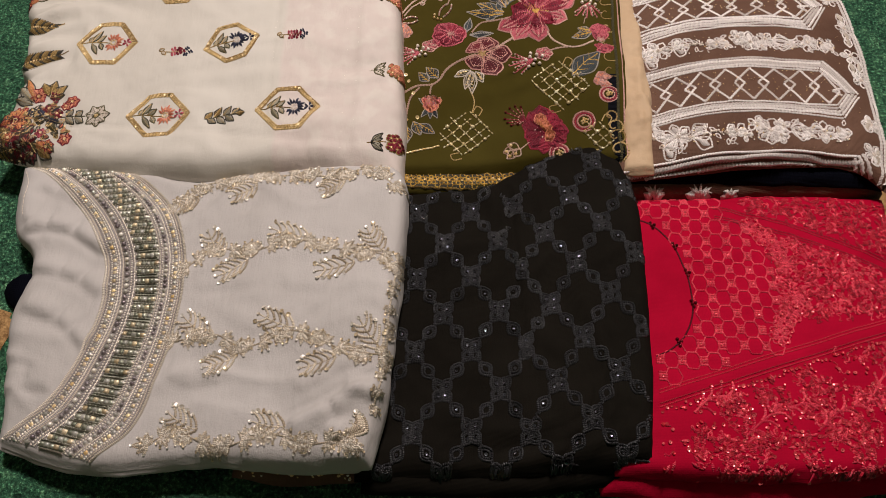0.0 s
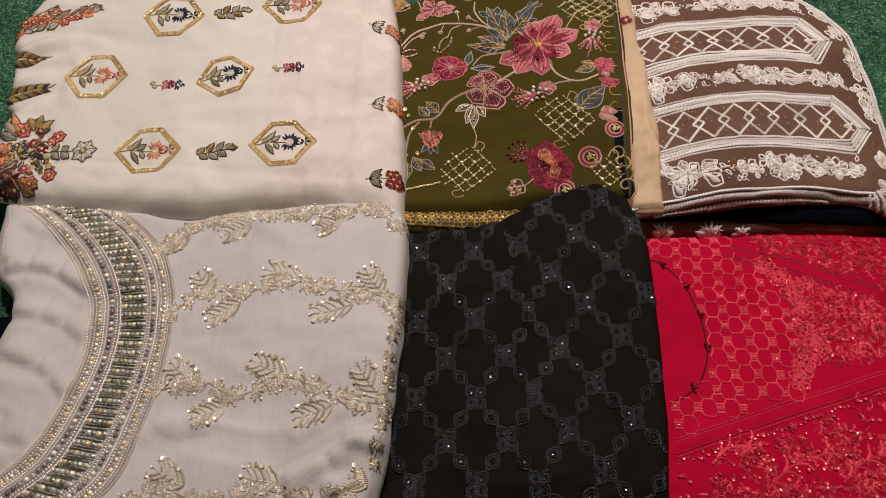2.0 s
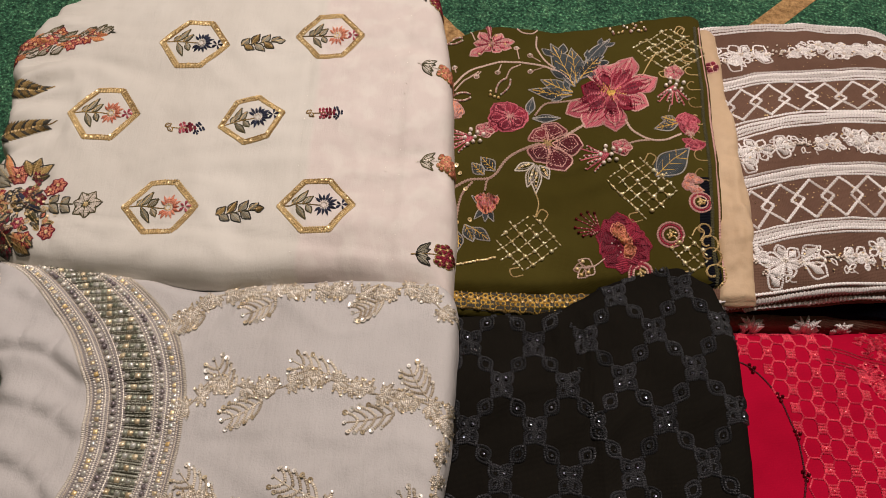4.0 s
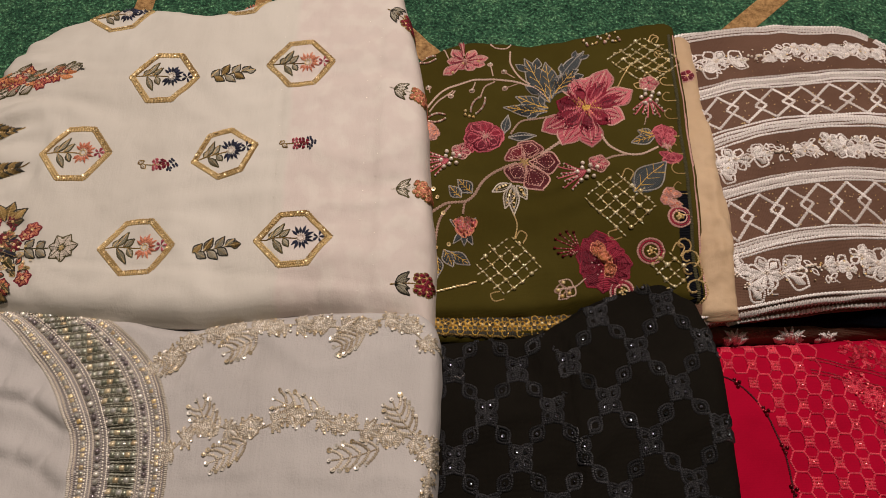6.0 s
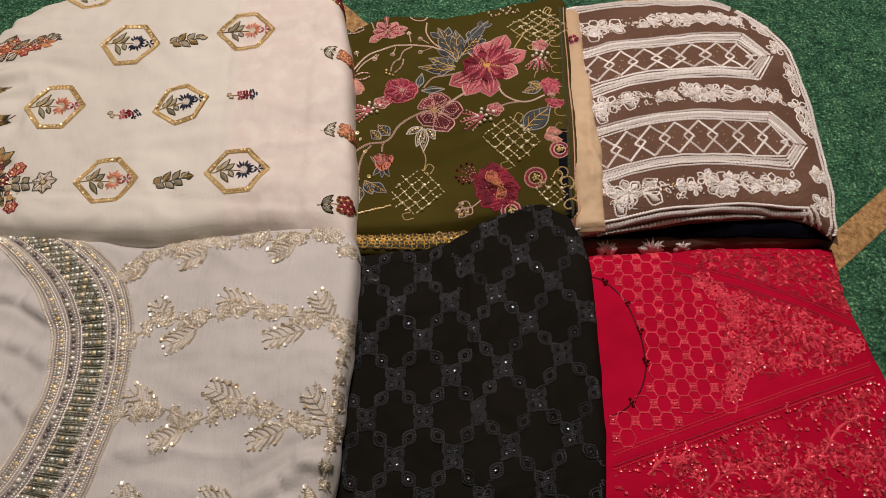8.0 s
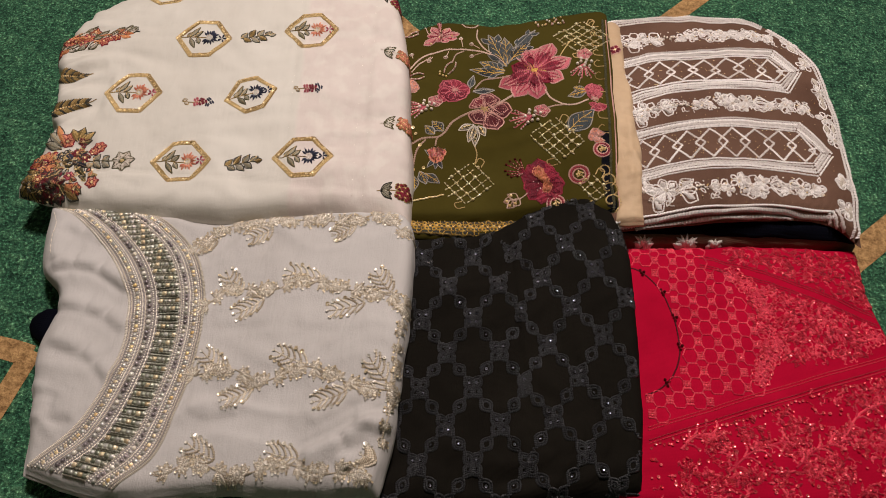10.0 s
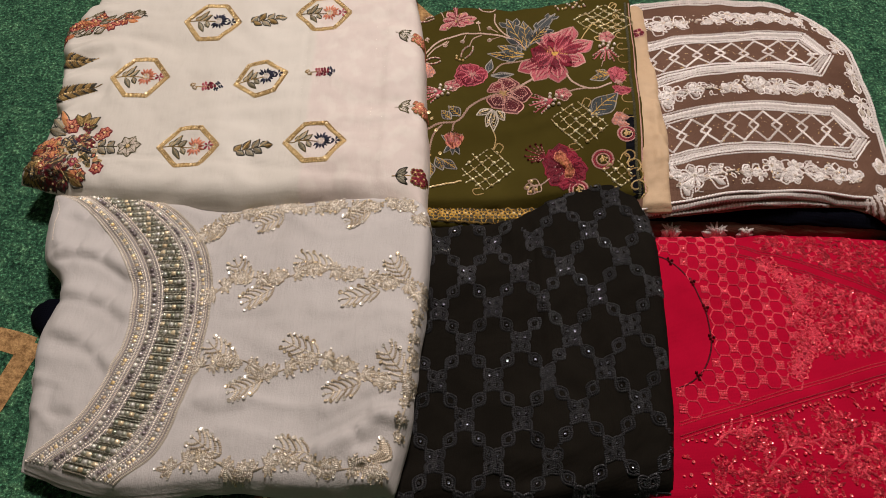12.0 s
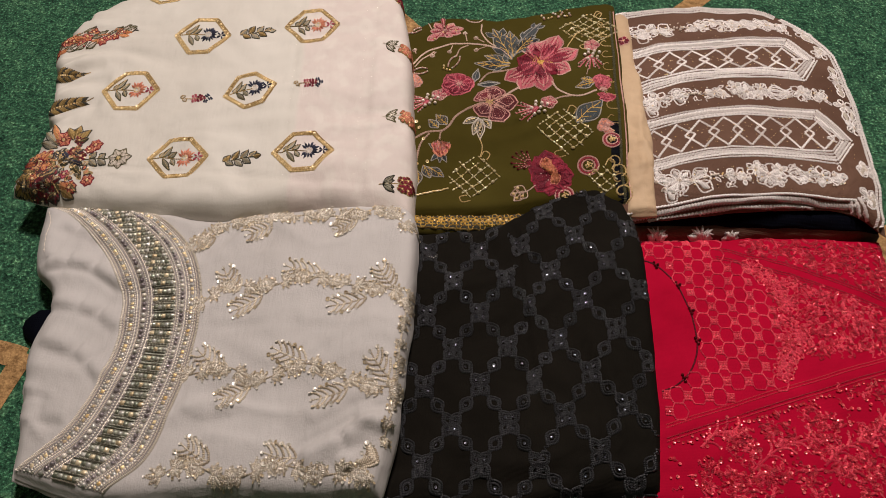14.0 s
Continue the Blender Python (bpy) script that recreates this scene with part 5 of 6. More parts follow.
def diamonds(lo, hi, n, label):
    """Facing chevrons that overlap into a small diamond at each crossing."""
    at = blend(lo, hi)
    for k in range(n):
        m = (k + 0.5) / n
        j = rng.uniform(-0.05, 0.05)
        for s in (-1, 1):
            top, knee, low = at(m - s * 0.52 / n, 0.99), at(m + s * 0.22 / n, 0.5 + j), at(m - s * 0.52 / n, 0.01)
            E.cord("panel_cord", T_WHITE, [top, knee], w=0.0025, h=0.0015, step=0.0015, rope=0.3)
            E.cord("panel_cord", T_WHITE, [knee, low], w=0.0025, h=0.0015, step=0.0015, rope=0.3)
    for k in range(90):
        E.sequin("sequin", S_GOLD, *at(rng.random(), rng.random()), 0.0007, 0.5, 0.0005)
    E.finish("lattice_panel", label)


P1U = ([(0.256, 0.803), (0.319, 0.817), (0.400, 0.830), (0.462, 0.840)], [(0.256, 0.784), (0.317, 0.801), (0.397, 0.812), (0.450, 0.818)])
P1L = ([(0.250, 0.738), (0.312, 0.757), (0.386, 0.770), (0.453, 0.775)], [(0.250, 0.714), (0.309, 0.735), (0.382, 0.751), (0.465, 0.755)])
P2U = ([(0.250, 0.676), (0.324, 0.696), (0.394, 0.706), (0.465, 0.708)], [(0.250, 0.659), (0.322, 0.680), (0.392, 0.690), (0.458, 0.691)])
P2L = ([(0.252, 0.617), (0.318, 0.636), (0.394, 0.646), (0.470, 0.649)], [(0.252, 0.600), (0.316, 0.619), (0.391, 0.630), (0.476, 0.629)])
BAND = "raised white thread band beside a lattice panel"
for pair in (P1U, P1L, P2U, P2L):
    stripes(pair[0], pair[1], "thread_band", BAND)
stripes([(0.463, 0.840), (0.492, 0.806)], [(0.451, 0.818), (0.473, 0.799)], "thread_band", BAND)
stripes([(0.453, 0.775), (0.473, 0.798)], [(0.466, 0.755), (0.494, 0.803)], "thread_band", BAND)
stripes([(0.466, 0.708), (0.502, 0.668)], [(0.459, 0.691), (0.484, 0.667)], "thread_band", BAND)
stripes([(0.471, 0.649), (0.484, 0.666)], [(0.477, 0.629), (0.503, 0.665)], "thread_band", BAND)
diamonds(P1L[0] + [(0.468, 0.792)], P1U[1] + [(0.472, 0.802)], 8, "crossed diamond lattice in white thread")
diamonds(P2L[0] + [(0.480, 0.662)], P2U[1] + [(0.482, 0.672)], 9, "crossed diamond lattice in white thread")
stripes([(0.230, 0.556), (0.294, 0.5705), (0.367, 0.582), (0.424, 0.588), (0.488, 0.590)], [(0.230, 0.546), (0.294, 0.558), (0.367, 0.570), (0.424, 0.576), (0.488, 0.574)], "hem_band", "white thread hem band at the fold", (0.0024, 0.0032, 0.0024))
stripes([(0.236, 0.884), (0.325, 0.902), (0.419, 0.914), (0.468, 0.908)], [(0.238, 0.866), (0.325, 0.882), (0.415, 0.893), (0.458, 0.888)], "hem_band", "white thread band along the far fold", (0.0022, 0.0032, 0.0032, 0.0022))
stripes([(0.474, 0.900), (0.514, 0.838), (0.523, 0.76), (0.522, 0.68), (0.520, 0.60), (0.516, 0.56)], [(0.464, 0.888), (0.504, 0.832), (0.514, 0.76), (0.513, 0.68), (0.511, 0.60), (0.506, 0.565)], "side_band", "white thread band down the side fold", (0.003, 0.003))
stripes([(0.492, 0.592), (0.508, 0.560)], [(0.480, 0.585), (0.494, 0.556)], "hem_band", "white thread band turning over the corner", (0.003, 0.003, 0.003))


def fan(c, a, r, n, spread, width, name="leaf", mat=T_WHITE):
    for i in range(n):
        k = a + (i / max(1, n - 1) - 0.5) * spread
        E.leaf(name, mat, turned(c, k, 0.15 * r, 0), turned(c, k, r * rng.uniform(0.85, 1.05), 0), width, 0.0018, 5)


def loop_flower(c, r, petals, turn=0.0, spread=6.283):
    """Petals drawn as thread loops with a narrow satin filling, round a knot."""
    for i in range(petals):
        a = turn + spread * (i / petals if spread > 6 else i / max(1, petals - 1) - 0.5)
        q = r * rng.uniform(0.82, 1.12)
        tip = turned(c, a, q, 0)
        E.outline_leaf("leaf_edge", T_WHITE, turned(c, a, 0.12 * r, 0), tip, q * rng.uniform(0.5, 0.72), 0.0018, 0.62)
        if rng.random() < 0.75:
            E.leaf("leaf", T_WHITE, turned(c, a, 0.2 * r, 0), along(c, tip, 0.86), q * 0.32, 0.0017, 5, 0.3, 0.6)
    for i in range(4):
        E.bead("bead", S_PEARL, *turned(c, 1.57 * i, 0.0016, 0), 0.0012)


def floral_row(ctrl, size):
    """Leaf loops, a flower with a lily, seed knots, bells, a run of blossoms, curling leaves, a last flower: along the row."""
    at = blend(ctrl, ctrl)

    def spot(s, v=0.0):
        p, q = at(max(0, s - 0.02), 0), at(min(1, s + 0.02), 0)
        a = math.atan2(q[1] - p[1], q[0] - p[0])
        return turned(at(s, 0), a, 0, v * size), a

    for s, v, r, n in ((0.135, 0.15, 1.15, 6), (0.53, 0.45, 0.8, 5), (0.585, -0.10, 1.10, 7), (0.655, 0.30, 0.78, 6), (0.86, 0.05, 1.0, 6), (0.46, -0.3, 0.55, 4), (0.63, -0.55, 0.6, 5)):
        c, a = spot(s, v)
        loop_flower(c, size * r, n, rng.uniform(0, 6.28))
    for s, v, turn, r in ((0.02, 0.3, 0.6, 1.2), (0.05, -0.4, -0.3, 1.2), (0.19, 0.0, 0.0, 1.5), (0.37, 0.0, 0.0, 0.85), (0.42, 0.1, 0.0, 0.8), (0.80, -0.4, 2.6, 0.9), (0.93, 0.2, -0.8, 1.0), (0.97, -0.4, 2.0, 0.9)):
        c, a = spot(s, v)
        loop_flower(c, size * r, 3, a + turn, 1.3)
    for i in range(9):
        c, a = spot(0.25 + 0.012 * i, rng.uniform(-0.22, 0.22))
        E.bead("bead", S_PEARL, *c, 0.0016)
    for v, lift in ((0.55, 0.5), (0.2, 0.28), (-0.15, -0.2), (-0.5, -0.55)):
        pts = [spot(0.69, v * 0.3)[0], spot(0.73, v + lift * 0.4)[0], spot(0.78, v * 0.5)[0], spot(0.815, v * 0.9)[0]]
        E.cord("curl", T_WHITE, pts, w=0.0020, h=0.0016)
        E.cord("curl", T_WHITE, [spot(0.70, v * 0.3 + 0.15)[0], spot(0.735, v + lift * 0.4 - 0.2)[0], spot(0.79, v * 0.4)[0]], w=0.0014, h=0.0014)
    for i in range(34):
        c, a = spot(rng.random(), rng.uniform(-0.75, 0.75))
        k = a + rng.uniform(-1.4, 1.4) + (math.pi if i % 2 else 0)
        E.outline_leaf("leaf_edge", T_WHITE, c, turned(c, k, size * 0.55, 0), size * 0.26, 0.0013)
        if i % 2:
            E.cord("twig", T_WHITE, [c, turned(c, k, size * 0.4, size * 0.2), turned(c, k, size * 0.3, size * 0.5)], w=0.0012)
    for i in range(70):
        c, a = spot(rng.random(), rng.uniform(-0.85, 0.85))
        E.sequin("sequin", S_SILVER if i % 3 else S_GOLD, *c, 0.0010, 0.3, 0.0014)
    E.finish("floral_border", "row of white thread flowers with pearls")


floral_row([(0.268, 0.588), (0.310, 0.594), (0.358, 0.603), (0.419, 0.610), (0.482, 0.612)], 0.0145)
floral_row([(0.256, 0.700), (0.300, 0.713), (0.350, 0.724), (0.407, 0.731), (0.488, 0.733)], 0.0138)
floral_row([(0.260, 0.834), (0.318, 0.845), (0.375, 0.856), (0.425, 0.863), (0.470, 0.868)], 0.0148)
for x, y, a in ((0.497, 0.835, -1.0), (0.486, 0.858, -0.9), (0.505, 0.795, -1.3), (0.507, 0.765, -1.5), (0.507, 0.738, 1.5), (0.500, 0.712, -1.4), (0.509, 0.700, 1.4), (0.505, 0.640, -1.6), (0.499, 0.618, 1.2), (0.508, 0.600, -1.5), (0.505, 0.578, 1.4)):
    E.outline_leaf("leaf_edge", T_WHITE, (x, y), turned((x, y), a, 0.020, 0), 0.010, 0.0017)
    E.leaf("leaf", T_CREAM, (x, y), turned((x, y), a, 0.017, 0), 0.005, 0.0014)
for x, y in ((0.490, 0.862), (0.500, 0.818), (0.508, 0.770), (0.503, 0.722), (0.509, 0.690), (0.506, 0.628), (0.503, 0.592)):
    loop_flower((x, y), 0.0125, 5, rng.uniform(0, 6))
E.finish("side_leaf", "white outlined leaves down the side fold")
# fine shimmer of the net
for i in range(260):
    E.sequin("sequin", S_GOLD, rng.uniform(0.26, 0.50), rng.uniform(0.575, 0.87), 0.0004, 0.5, 0.0004)
E.finish("net_glitter", "sparse glitter on the net")
E = Sewn("brown_low", brown)
for x, y, q in ((0.278, 0.552, 1.0), (0.327, 0.555, 1.25), (0.360, 0.557, 0.8)):
    fan((x, y - 0.004), math.pi / 2, 0.010 * q, 5, 2.6, 0.0036)
    fan((x, y - 0.002), 0.1, 0.012 * q, 3, 0.8, 0.003)
    fan((x, y - 0.002), math.pi, 0.012 * q, 3, 0.8, 0.003)
    E.cord("loose_thread", T_WHITE, [(x, y - 0.006), (x + 0.004, y - 0.011), (x + 0.002, y - 0.014)], w=0.0008)
E.finish("low_flower", "white flower heads on the lowest fold")
E = Sewn("beige", olive)
E.flower("bloom", T_CRIMSON, (0.254, 0.815), 0.0075, 6, S_GOLD, edge=T_ROSE)
E.finish("edge_bloom", "small crimson flower on the lining edge")

# ---------------------------------------------------------------- grey suit: jewelled neckline and fern sprays
E = Sewn("grey", grey)
T_SAGE = thread("sage_thread", (0.22, 0.225, 0.17), (0.42, 0.42, 0.34), 0.45)
T_BANDGREY = thread("mauve_grey_thread", (0.22, 0.195, 0.18), (0.44, 0.40, 0.37), 0.45)
INNER = [(-0.388, 0.548), (-0.362, 0.537), (-0.331, 0.512), (-0.299, 0.479), (-0.274, 0.441), (-0.264, 0.400), (-0.266, 0.359), (-0.287, 0.300), (-0.326, 0.262)]
OUTER = [(-0.318, 0.549), (-0.288, 0.546), (-0.250, 0.526), (-0.212, 0.488), (-0.192, 0.439), (-0.187, 0.377), (-0.193, 0.326), (-0.206, 0.273), (-0.238, 0.243)]
NECK = blend(INNER, OUTER, 120)
LONG = 0.335


def row(f, gap, make):
    n = int(LONG * (1.0 + 0.12 * f) / gap)
    for i in range(n):
        s = (i + 0.5) / n
        p, q = NECK(s, f), NECK(min(1, s + 0.01), f)
        make(p, math.atan2(q[1] - p[1], q[0] - p[0]), s, i)


for f, m, w in ((0.0, T_SILVER, 0.0026), (0.035, T_CREAM, 0.0018), (0.185, T_SILVER, 0.0014), (0.225, T_CREAM, 0.0012), (0.375, T_SILVER, 0.0014), (0.70, T_SILVER, 0.0014), (0.82, T_SILVER, 0.0014), (0.965, T_CREAM, 0.0018), (1.0, T_SILVER, 0.0026)):
    E.cord("band_cord", m, [NECK(s / 40, f) for s in range(41)], w=w, h=0.0016, step=0.0016)
for i in range(22):
    f = 0.03 + 0.94 * i / 21
    E.cord("band_ground", T_SAGE if 0.4 < f < 0.7 else T_BANDGREY, [NECK(s / 40, f) for s in range(41)], w=0.0040, h=0.0006, step=0.0022, rope=0.1)
for f in (0.08, 0.155, 0.335, 0.73, 0.855, 0.935):
    row(f, 0.0024, lambda p, a, s, i: E.bead("seed_bead", S_SILVER, *p, 0.0010))
for f in (0.118, 0.895):
    row(f, 0.0044, lambda p, a, s, i: E.bar("gold_tile", (S_ANTIQUE, S_CRYSTAL, S_GOLD, S_ANTIQUE, S_CRYSTAL)[i % 5], *p, 0.0036, 0.0034, a, 0.0014, 0.25))
for f, r in ((0.280, 0.0027), (0.775, 0.0023)):
    row(f, 2.0 * r, lambda p, a, s, i: E.bead("rhinestone", (S_CRYSTAL, S_LILAC, S_SILVER, S_LILAC, S_CRYSTAL)[(i * 3) % 5], *p, r, 0.75))


def rung(p, a, s, i):
    """A stack of faceted sage stones between two twisted dark wires."""
    lo, hi = NECK(s, 0.40), NECK(s, 0.68)
    k = math.atan2(hi[1] - lo[1], hi[0] - lo[0])
    n = math.dist(lo, hi)
    for q in range(5):
        t = (q + 0.5) / 5
        E.bar("baguette", (S_SAGE, S_CRYSTAL, S_SAGE, S_ANTIQUE)[(q + i) % 4], *along(lo, hi, t, rng.uniform(-0.0003, 0.0003)), n * 0.19, 0.0042, k, 0.0022, 0.34)
    for v in (-0.0033, 0.0033):
        E.cord("wire", T_WIRE, [along(lo, hi, 0.02, v), along(lo, hi, 0.98, v)], w=0.0013, h=0.0022)
    for t in (0.0, 1.0):
        E.bead("seed_bead", S_SILVER, *along(lo, hi, t), 0.0014)


row(0.54, 0.0086, rung)
E.finish("neckline_band", "wide neckline band of crystals, beads and silver cord")


def fern(base, tip, width, pairs=5):
    """A leaf of paired slim lobes, each ending in a sequin, with the cloth showing between them."""
    E.cord("rachis", T_ZARI, [base, along(base, tip, 0.5, 0.0015), tip], w=0.0013)
    n = math.dist(base, tip)
    for i in range(pairs):
        t = -0.05 + 0.76 * i / (pairs - 1)
        q = width * 0.5 * math.sin(math.pi * (0.36 + 0.56 * max(t, 0.0))) ** 0.8
        for s in (-1, 1):
            a, e = along(base, tip, t), along(base, tip, min(t + q * 0.95 / n + 0.05, 1.0), s * q)
            E.cord("lobe", T_ZARI, [a, along(a, e, 0.5, s * 0.0012), e], w=0.0023, h=0.0018, step=0.0014, rope=0.3)
            E.sequin("sequin", S_SILVER if rng.random() < 0.6 else S_ANTIQUE, *e, rng.uniform(0.0017, 0.0024), 0.4, 0.0014)
    E.sequin("sequin", S_SILVER, *tip, 0.0018, 0.3, 0.0014)


def curl(p, k, size):
    """A cluster of drawn leaflets: an outlined middle leaf with ribs, and smaller ones at its sides."""
    for d, f in ((0.0, 1.0), (0.62, 0.78), (-0.62, 0.78), (1.2, 0.55), (-1.2, 0.55)):
        e = turned(p, k + d, size * f, 0)
        E.outline_leaf("leaf_edge", T_ZARI, p, e, size * 0.36 * f, 0.0012)
        E.leaf("lobe", T_SILVER, p, along(p, e, 0.9), size * 0.22 * f, 0.0013, 4)
        for t in (0.4, 0.65):
            for s in (-1, 1):
                E.cord("leaf_vein", T_ZARI, [along(p, e, t), along(p, e, t + 0.2, s * size * 0.14 * f)], w=0.0008, h=0.0014)
        if rng.random() < 0.7:
            E.sequin("sequin", S_SILVER if rng.random() < 0.5 else S_ANTIQUE, *e, 0.0013, 0.35, 0.0013)


def vine(ctrl, ferns, scale=1.0):
    for b, t in ferns:
        fern(b, t, 0.0205)
    E.cord("stem", T_ZARI, ctrl, w=0.0016, h=0.0013)
    at = blend(ctrl, ctrl)
    n = int(sum(math.dist(p, q) for p, q in zip(ctrl, ctrl[1:])) / 0.0125)
    for i in range(n):
        s = (i + 0.5) / n
        p, q = at(s, 0), at(min(1, s + 0.02), 0)
        k = math.atan2(q[1] - p[1], q[0] - p[0])
        side = 1 if i % 2 else -1
        curl(p, k + math.pi * (i % 3 == 0) + side * rng.uniform(0.2, 0.6), rng.uniform(0.013, 0.017) * scale)
        curl(p, k - side * rng.uniform(1.0, 1.7), rng.uniform(0.008, 0.011) * scale)
    E.finish("leaf_vine", "silver and gold sequined leaf vine")


vine([(-0.190, 0.421), (-0.177, 0.438), (-0.161, 0.447), (-0.137, 0.443), (-0.115, 0.445), (-0.094, 0.456), (-0.071, 0.452), (-0.048, 0.445), (-0.020, 0.441), (0.002, 0.437), (0.016, 0.422)],
     [((-0.154, 0.440), (-0.174, 0.467)), ((-0.129, 0.433), (-0.156, 0.417)), ((-0.073, 0.457), (-0.110, 0.468)), ((-0.025, 0.429), (-0.060, 0.420)), ((0.001, 0.442), (-0.016, 0.468))])
vine([(-0.191, 0.351), (-0.165, 0.355), (-0.143, 0.357), (-0.119, 0.345), (-0.099, 0.351), (-0.074, 0.361), (-0.052, 0.354), (-0.025, 0.343), (0.001, 0.339), (0.014, 0.340)],
     [((-0.152, 0.356), (-0.181, 0.377)), ((-0.125, 0.337), (-0.151, 0.326)), ((-0.074, 0.364), (-0.107, 0.377)), ((-0.032, 0.336), (-0.062, 0.326)), ((0.008, 0.345), (-0.013, 0.371))])
vine([(-0.194, 0.254), (-0.177, 0.265), (-0.157, 0.267), (-0.135, 0.259), (-0.116, 0.260), (-0.092, 0.268), (-0.072, 0.268), (-0.051, 0.261), (-0.032, 0.263), (-0.014, 0.264), (-0.000, 0.262)],
     [((-0.149, 0.272), (-0.176, 0.286)), ((-0.070, 0.275), (-0.100, 0.280)), ((0.002, 0.274), (-0.012, 0.280))])
vine([(-0.218, 0.491), (-0.201, 0.507), (-0.184, 0.525), (-0.154, 0.528), (-0.130, 0.531), (-0.101, 0.535), (-0.071, 0.532), (-0.047, 0.532), (-0.024, 0.539), (-0.006, 0.529), (0.011, 0.513)],
     [((-0.193, 0.506), (-0.214, 0.496)), ((-0.135, 0.522), (-0.159, 0.507)), ((-0.045, 0.524), (-0.067, 0.513))])
vine([(0.017, 0.441), (0.015, 0.403), (0.013, 0.376), (0.013, 0.352), (0.012, 0.332), (0.010, 0.312), (0.005, 0.288)], [], 0.5)
# stitched line near the shoulder
E.cord("seam", T_CREAM, [(-0.386, 0.540), (-0.374, 0.520), (-0.372, 0.500), (-0.368, 0.482)], w=0.0010, h=0.0006, step=0.003, rope=0.5)
E.finish("shoulder_seam", "stitched seam near the shoulder")

E = Sewn("grey_lining", grey)
for i in range(90):
    E.sequin("sequin", S_GOLD if i % 3 else S_SILVER, rng.uniform(-0.118, -0.012), rng.uniform(0.244, 0.260), rng.uniform(0.0010, 0.0018), 0.4, 0.0006)
E.finish("lining_glitter", "gold sequins on the brown lining")

# ---------------------------------------------------------------- black suit: tonal lattice of stitched eyes
E = Sewn("black", black)


def eye(c, a, size):
    for f in (1.0, 0.62):
        loop = [turned(c, a, size * f, rng.uniform(-0.0006, 0.0006)), turned(c, a, 0, size * 0.74 * f), turned(c, a, -size * f, rng.uniform(-0.0006, 0.0006)), turned(c, a, 0, -size * 0.74 * f)]
        E.cord("eye", T_BLACK, loop, w=0.0021, h=0.0017, closed=True, step=0.0020, rope=0.12)
    if rng.random() < 0.7:
        E.sequin("sequin", S_BLACK, *c, rng.uniform(0.0011, 0.0017), 0.35, 0.0014)


def black_lattice(o, a, b, span, inside):
    for i in range(-span, span + 1):
        for j in range(-span, span + 1):
            p = (o[0] + i * a[0] + j * b[0], o[1] + i * a[1] + j * b[1])
            made = False
            for d in (a, b):
                k = math.atan2(d[1], d[0])
                n = math.hypot(*d)
                for t in (0.13, 0.5, 0.87):
                    c = (p[0] + d[0] * t, p[1] + d[1] * t)
                    if inside(*c):
                        eye(c, k + rng.uniform(-0.12, 0.12), 0.0080 if t == 0.5 else 0.0072)
                        made = True
                for t in (0.28, 0.72):
                    c = (p[0] + d[0] * t, p[1] + d[1] * t)
                    if inside(*c):
                        for q in (-0.0042, 0.0, 0.0042):
                            E.cord("link", T_BLACK, [turned(c, k, q - 0.0022, 0.0020), turned(c, k, q, -0.0016), turned(c, k, q + 0.0022, 0.0020)], w=0.0016, h=0.0013, rope=0.1)
            if made:
                E.finish("lattice_branch", "black tonal stitched eyes with sequins")


def right_of_crease(x, y):
    return x > 0.120 + (0.50 - y) * 0.14


black_lattice((0.157, 0.480), (0.0305, -0.0315), (-0.0250, -0.0425), 7, lambda x, y: right_of_crease(x, y) and x < 0.250 and 0.248 < y < 0.590 - 0.4 * max(0.0, 0.17 - x))
black_lattice((0.087, 0.433), (0.0275, -0.0360), (-0.0250, -0.0380), 7, lambda x, y: not right_of_crease(x, y) and x > 0.0 and 0.246 < y < 0.538)
E.cord("loose_thread", T_WHITE, [(0.030, 0.497), (0.034, 0.500), (0.038, 0.499), (0.041, 0.503)], w=0.0009)
E.finish("loose_thread", "short loose white thread")

# ---------------------------------------------------------------- red suit: honeycomb yoke, seams, sequined sprays
E = Sewn("red", red)
NECKLINE = [(0.249, 0.515), (0.268, 0.509), (0.287, 0.489), (0.297, 0.461), (0.302, 0.432), (0.301, 0.409), (0.291, 0.386), (0.276, 0.371), (0.262, 0.364)]
E.cord("neck_cord", T_MAROON, NECKLINE, w=0.0016, h=0.0013)
for x, y in ((0.270, 0.507), (0.290, 0.483), (0.299, 0.452), (0.302, 0.420), (0.284, 0.379)):
    for dx, dy in ((0, 0), (0.003, 0.001), (0.0012, -0.0032), (-0.001, 0.003)):
        E.bead("neck_bead", S_MAROON, x + dx, y + dy, 0.0017)
E.finish("neckline", "maroon corded neckline with beads")


def neck_x(y):
    pts = sorted((q[1], q[0]) for q in NECKLINE)
    if y <= pts[0][0]:
        return 0.258
    if y > pts[-1][0]:
        return 0.235
    return float(np.interp(y, [p[0] for p in pts], [p[1] for p in pts]))


def seam_low(x):
    return 0.327 + (x - 0.26) * 0.362


def seam_high(x):
    return 0.531 - 0.16 * max(0.0, x - 0.33) - 0.9 * max(0.0, x - 0.33) ** 2


for off in (0.004, 0.001, -0.0085, -0.0115):
    E.cord("seam_stitch", T_SHADERED, [(x, seam_low(x) + off) for x in np.linspace(0.262, 0.522, 9)], w=0.0013, h=0.0007, step=0.0022, rope=0.4)
    E.cord("seam_stitch", T_SHADERED, [(x, seam_high(x) + off) for x in np.linspace(0.335, 0.518, 9)], w=0.0013, h=0.0007, step=0.0022, rope=0.4)
E.finish("seam_band", "stitched plain seam bands")
DX, DY = 0.0200, 0.0163


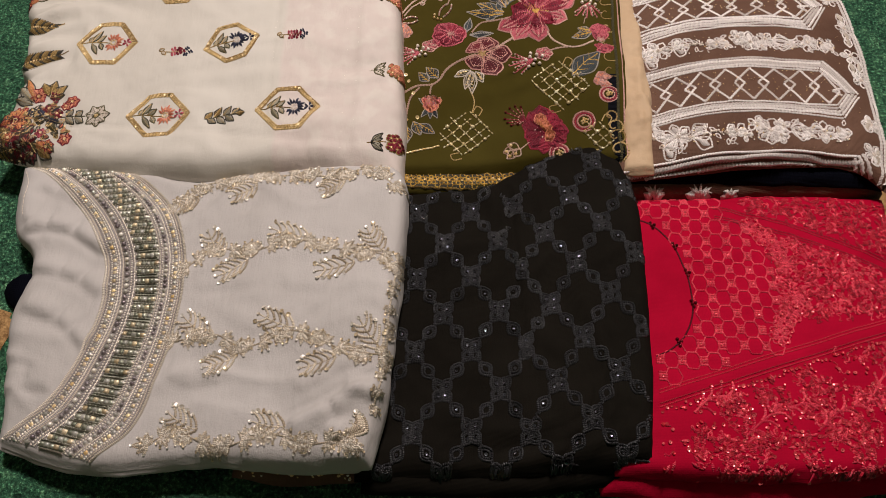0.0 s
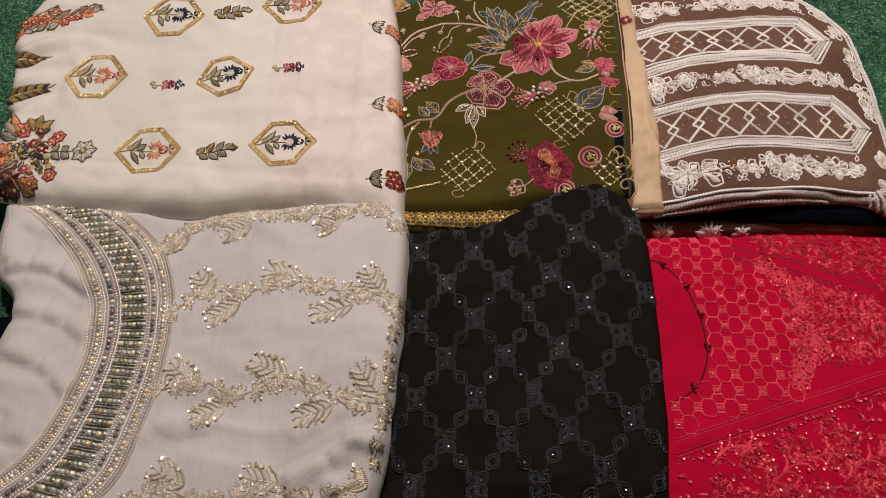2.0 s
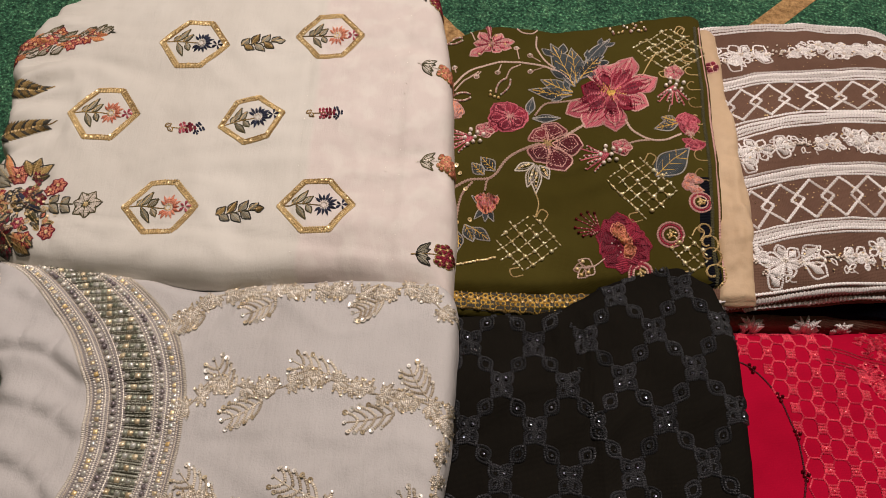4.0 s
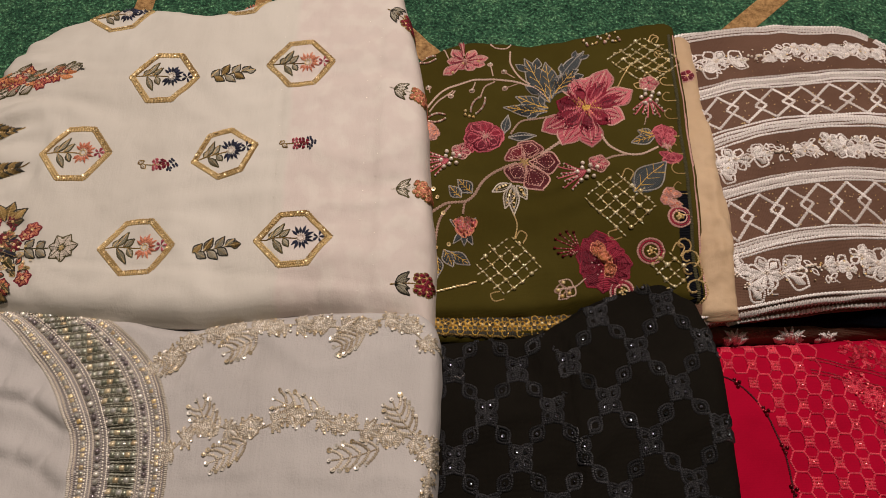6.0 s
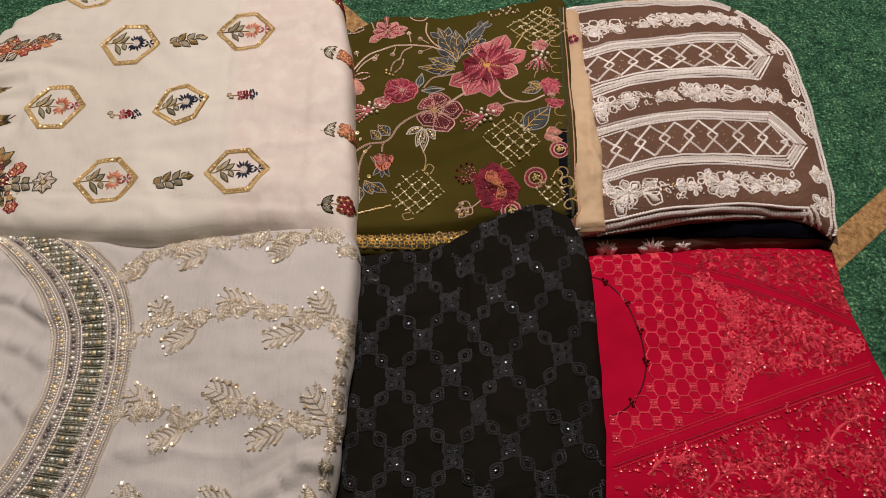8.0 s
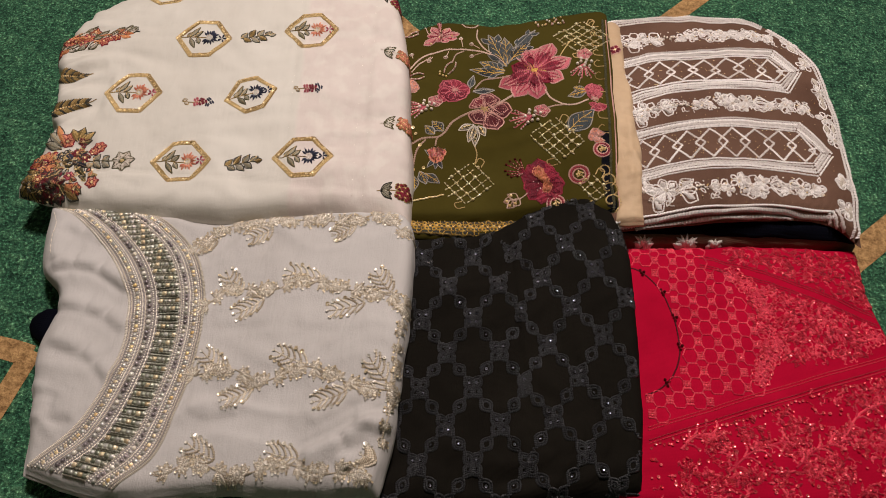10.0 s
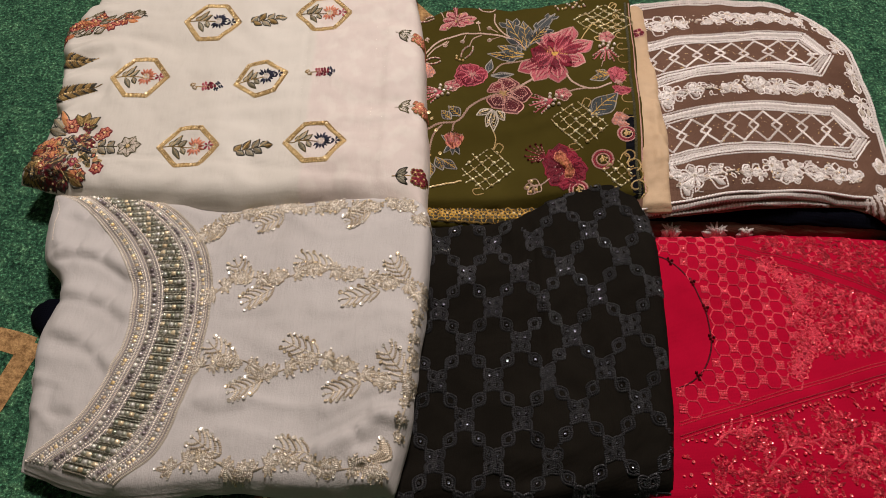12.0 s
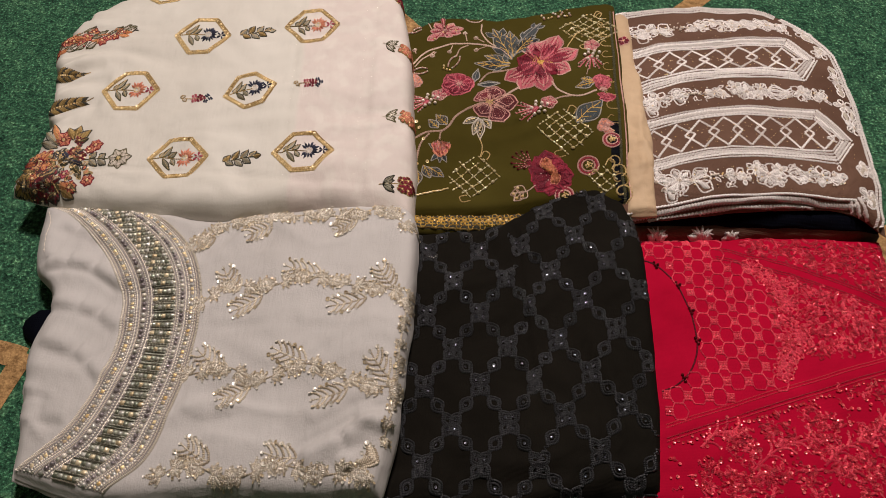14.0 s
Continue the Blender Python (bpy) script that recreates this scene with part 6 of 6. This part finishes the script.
def yoke(x, y):
    return x > neck_x(y) + 0.004 and seam_low(x) + 0.009 < y < min(0.548, seam_high(x) - 0.012 if x > 0.335 else 0.548) and x < 0.378 + 0.012 * math.sin(y * 60)


for j in range(14):
    y = 0.345 + DY * j
    for i in range(-3, 7):
        x = 0.2845 + DX * i + 0.003 * math.sin(y * 25)
        if yoke(x, y):
            for v in (-0.0036, -0.0012, 0.0012, 0.0036):
                E.cord("block", T_RED, [(x - 0.0041, y + v), (x + 0.0041, y + v)], w=0.0021, h=0.0015, step=0.002)
            E.sequin("sequin", S_RED, x, y, 0.0012, 0.22, 0.0012)
            E.finish("block_motif", "stitched red block with a sequin")
for j in range(14):
    y = 0.345 + DY * j
    for i in range(-3, 7):
        x = 0.2845 + DX * (i + 0.5) + 0.003 * math.sin(y * 25)
        if yoke(x - 0.004, y):
            E.line("mesh_cord", T_RED, [(x + u, y + v) for u, v in ((-0.0082, 0), (-0.0044, 0.0080), (0.0044, 0.0080), (0.0082, 0), (0.0044, -0.0080), (-0.0044, -0.0080), (-0.0082, 0))], w=0.0015, h=0.0014)
E.finish("honeycomb_mesh", "red honeycomb of stitched cords")


def red_flower(c, r):
    for i in range(8):
        a = 0.785 * i + r * 90
        E.outline_leaf("petal_edge", T_RED, turned(c, a, 0.15 * r, 0), turned(c, a, r * 1.15, 0), r * 0.72, 0.0015, 0.62)
        E.leaf("petal", T_RED, turned(c, a, 0.2 * r, 0), turned(c, a, r * 0.8, 0), r * 0.25, 0.0012)
    for i in range(7):
        E.sequin("sequin", S_RED, c[0] + r * math.cos(i * 0.9), c[1] + r * math.sin(i * 0.9), 0.0013, 0.3, 0.0014)
    E.finish("tonal_flower", "tonal red flower with sequins")


for x, y in ((0.384, 0.500), (0.393, 0.484), (0.386, 0.402), (0.395, 0.414), (0.380, 0.390), (0.512, 0.446), (0.372, 0.512), (0.400, 0.468), (0.405, 0.430)):
    red_flower((x, y), 0.0098)


# dark: share of stitches sewn in the shadow-toned red
def scatter(n, box, inside, leafy, seq, name, label, dark=0.4):
    x0, x1, y0, y1 = box
    k = 0
    while k < n:
        x, y = rng.uniform(x0, x1), rng.uniform(y0, y1)
        if not inside(x, y):
            continue
        k += 1
        a = rng.uniform(0, 6.28)
        if rng.random() < leafy:
            b = (x + 0.007 * math.cos(a), y + 0.007 * math.sin(a))
            if rng.random() < 0.5:
                E.leaf("stitch", T_SHADERED if rng.random() < dark else T_RED, (x, y), b, 0.0030, 0.0012, 4)
            else:
                E.cord("curl", T_SHADERED if rng.random() < dark else T_RED, [(x, y), turned((x, y), a, 0.0035, 0.0025), b, turned(b, a, 0.0, 0.003)], w=0.0013)
        if rng.random() < seq:
            E.sequin("sequin", S_RED, x, y, rng.choice((0.0012, 0.0015, 0.0018)), 0.26, 0.0012)
    E.finish(name, label)


scatter(760, (0.385, 0.505, 0.39, 0.515), lambda x, y: seam_low(x) + 0.012 < y < seam_high(x) - 0.016 and abs(y - 0.458) < 0.052 - 0.16 * max(0.0, x - 0.40), 0.95, 0.10, "tonal_spray", "dense tonal red embroidered spray")
scatter(520, (0.37, 0.522, 0.47, 0.55), lambda x, y: y > seam_high(x) + 0.009, 0.95, 0.07, "tonal_spray", "dense tonal red embroidery beyond the seam", 0.75)
scatter(400, (0.262, 0.53, 0.255, 0.42), lambda x, y: y < seam_low(x) - 0.014 and rng.random() < 0.9, 0.25, 0.9, "sequin_field", "scattered red sequins")
scatter(1300, (0.29, 0.54, 0.258, 0.42), lambda x, y: y < seam_low(x) - 0.020 and noise.noise((x * 38, y * 38, 2.0)) > -0.05, 0.98, 0.06, "tonal_spray", "dense tonal red embroidered leaves", 0.6)
for i in range(62):
    x = 0.264 + 0.0042 * i
    E.sequin("sequin", S_RED, x, seam_low(x) - 0.016 + rng.uniform(-0.002, 0.002), 0.0014, 0.25, 0.0012)
E.finish("sequin_line", "line of red sequins below the seam")


def red_branch(base, tip, lobes):
    k = math.atan2(tip[1] - base[1], tip[0] - base[0])
    n = math.dist(base, tip)
    E.cord("stem", T_RED, [base, turned(base, k, n * 0.5, 0.006), tip], w=0.0024, h=0.0014)
    for i in range(lobes):
        t = (i + 0.6) / lobes
        p = turned(base, k, n * t, 0.006 * math.sin(math.pi * t))
        for s in (-1, 1):
            e = turned(p, k + s * 0.8, 0.014, 0)
            E.cord("curl", T_RED, [p, turned(p, k + s * 0.5, 0.008, 0), e], w=0.0024, h=0.0016)
            E.sequin("sequin", S_RED, *e, 0.0017, 0.3, 0.0013)
    E.finish("red_branch", "curling red stitched branch")


red_branch((0.292, 0.312), (0.330, 0.330), 4)
red_branch((0.335, 0.292), (0.395, 0.326), 5)
red_branch((0.400, 0.300), (0.455, 0.330), 5)
red_branch((0.455, 0.335), (0.500, 0.372), 4)
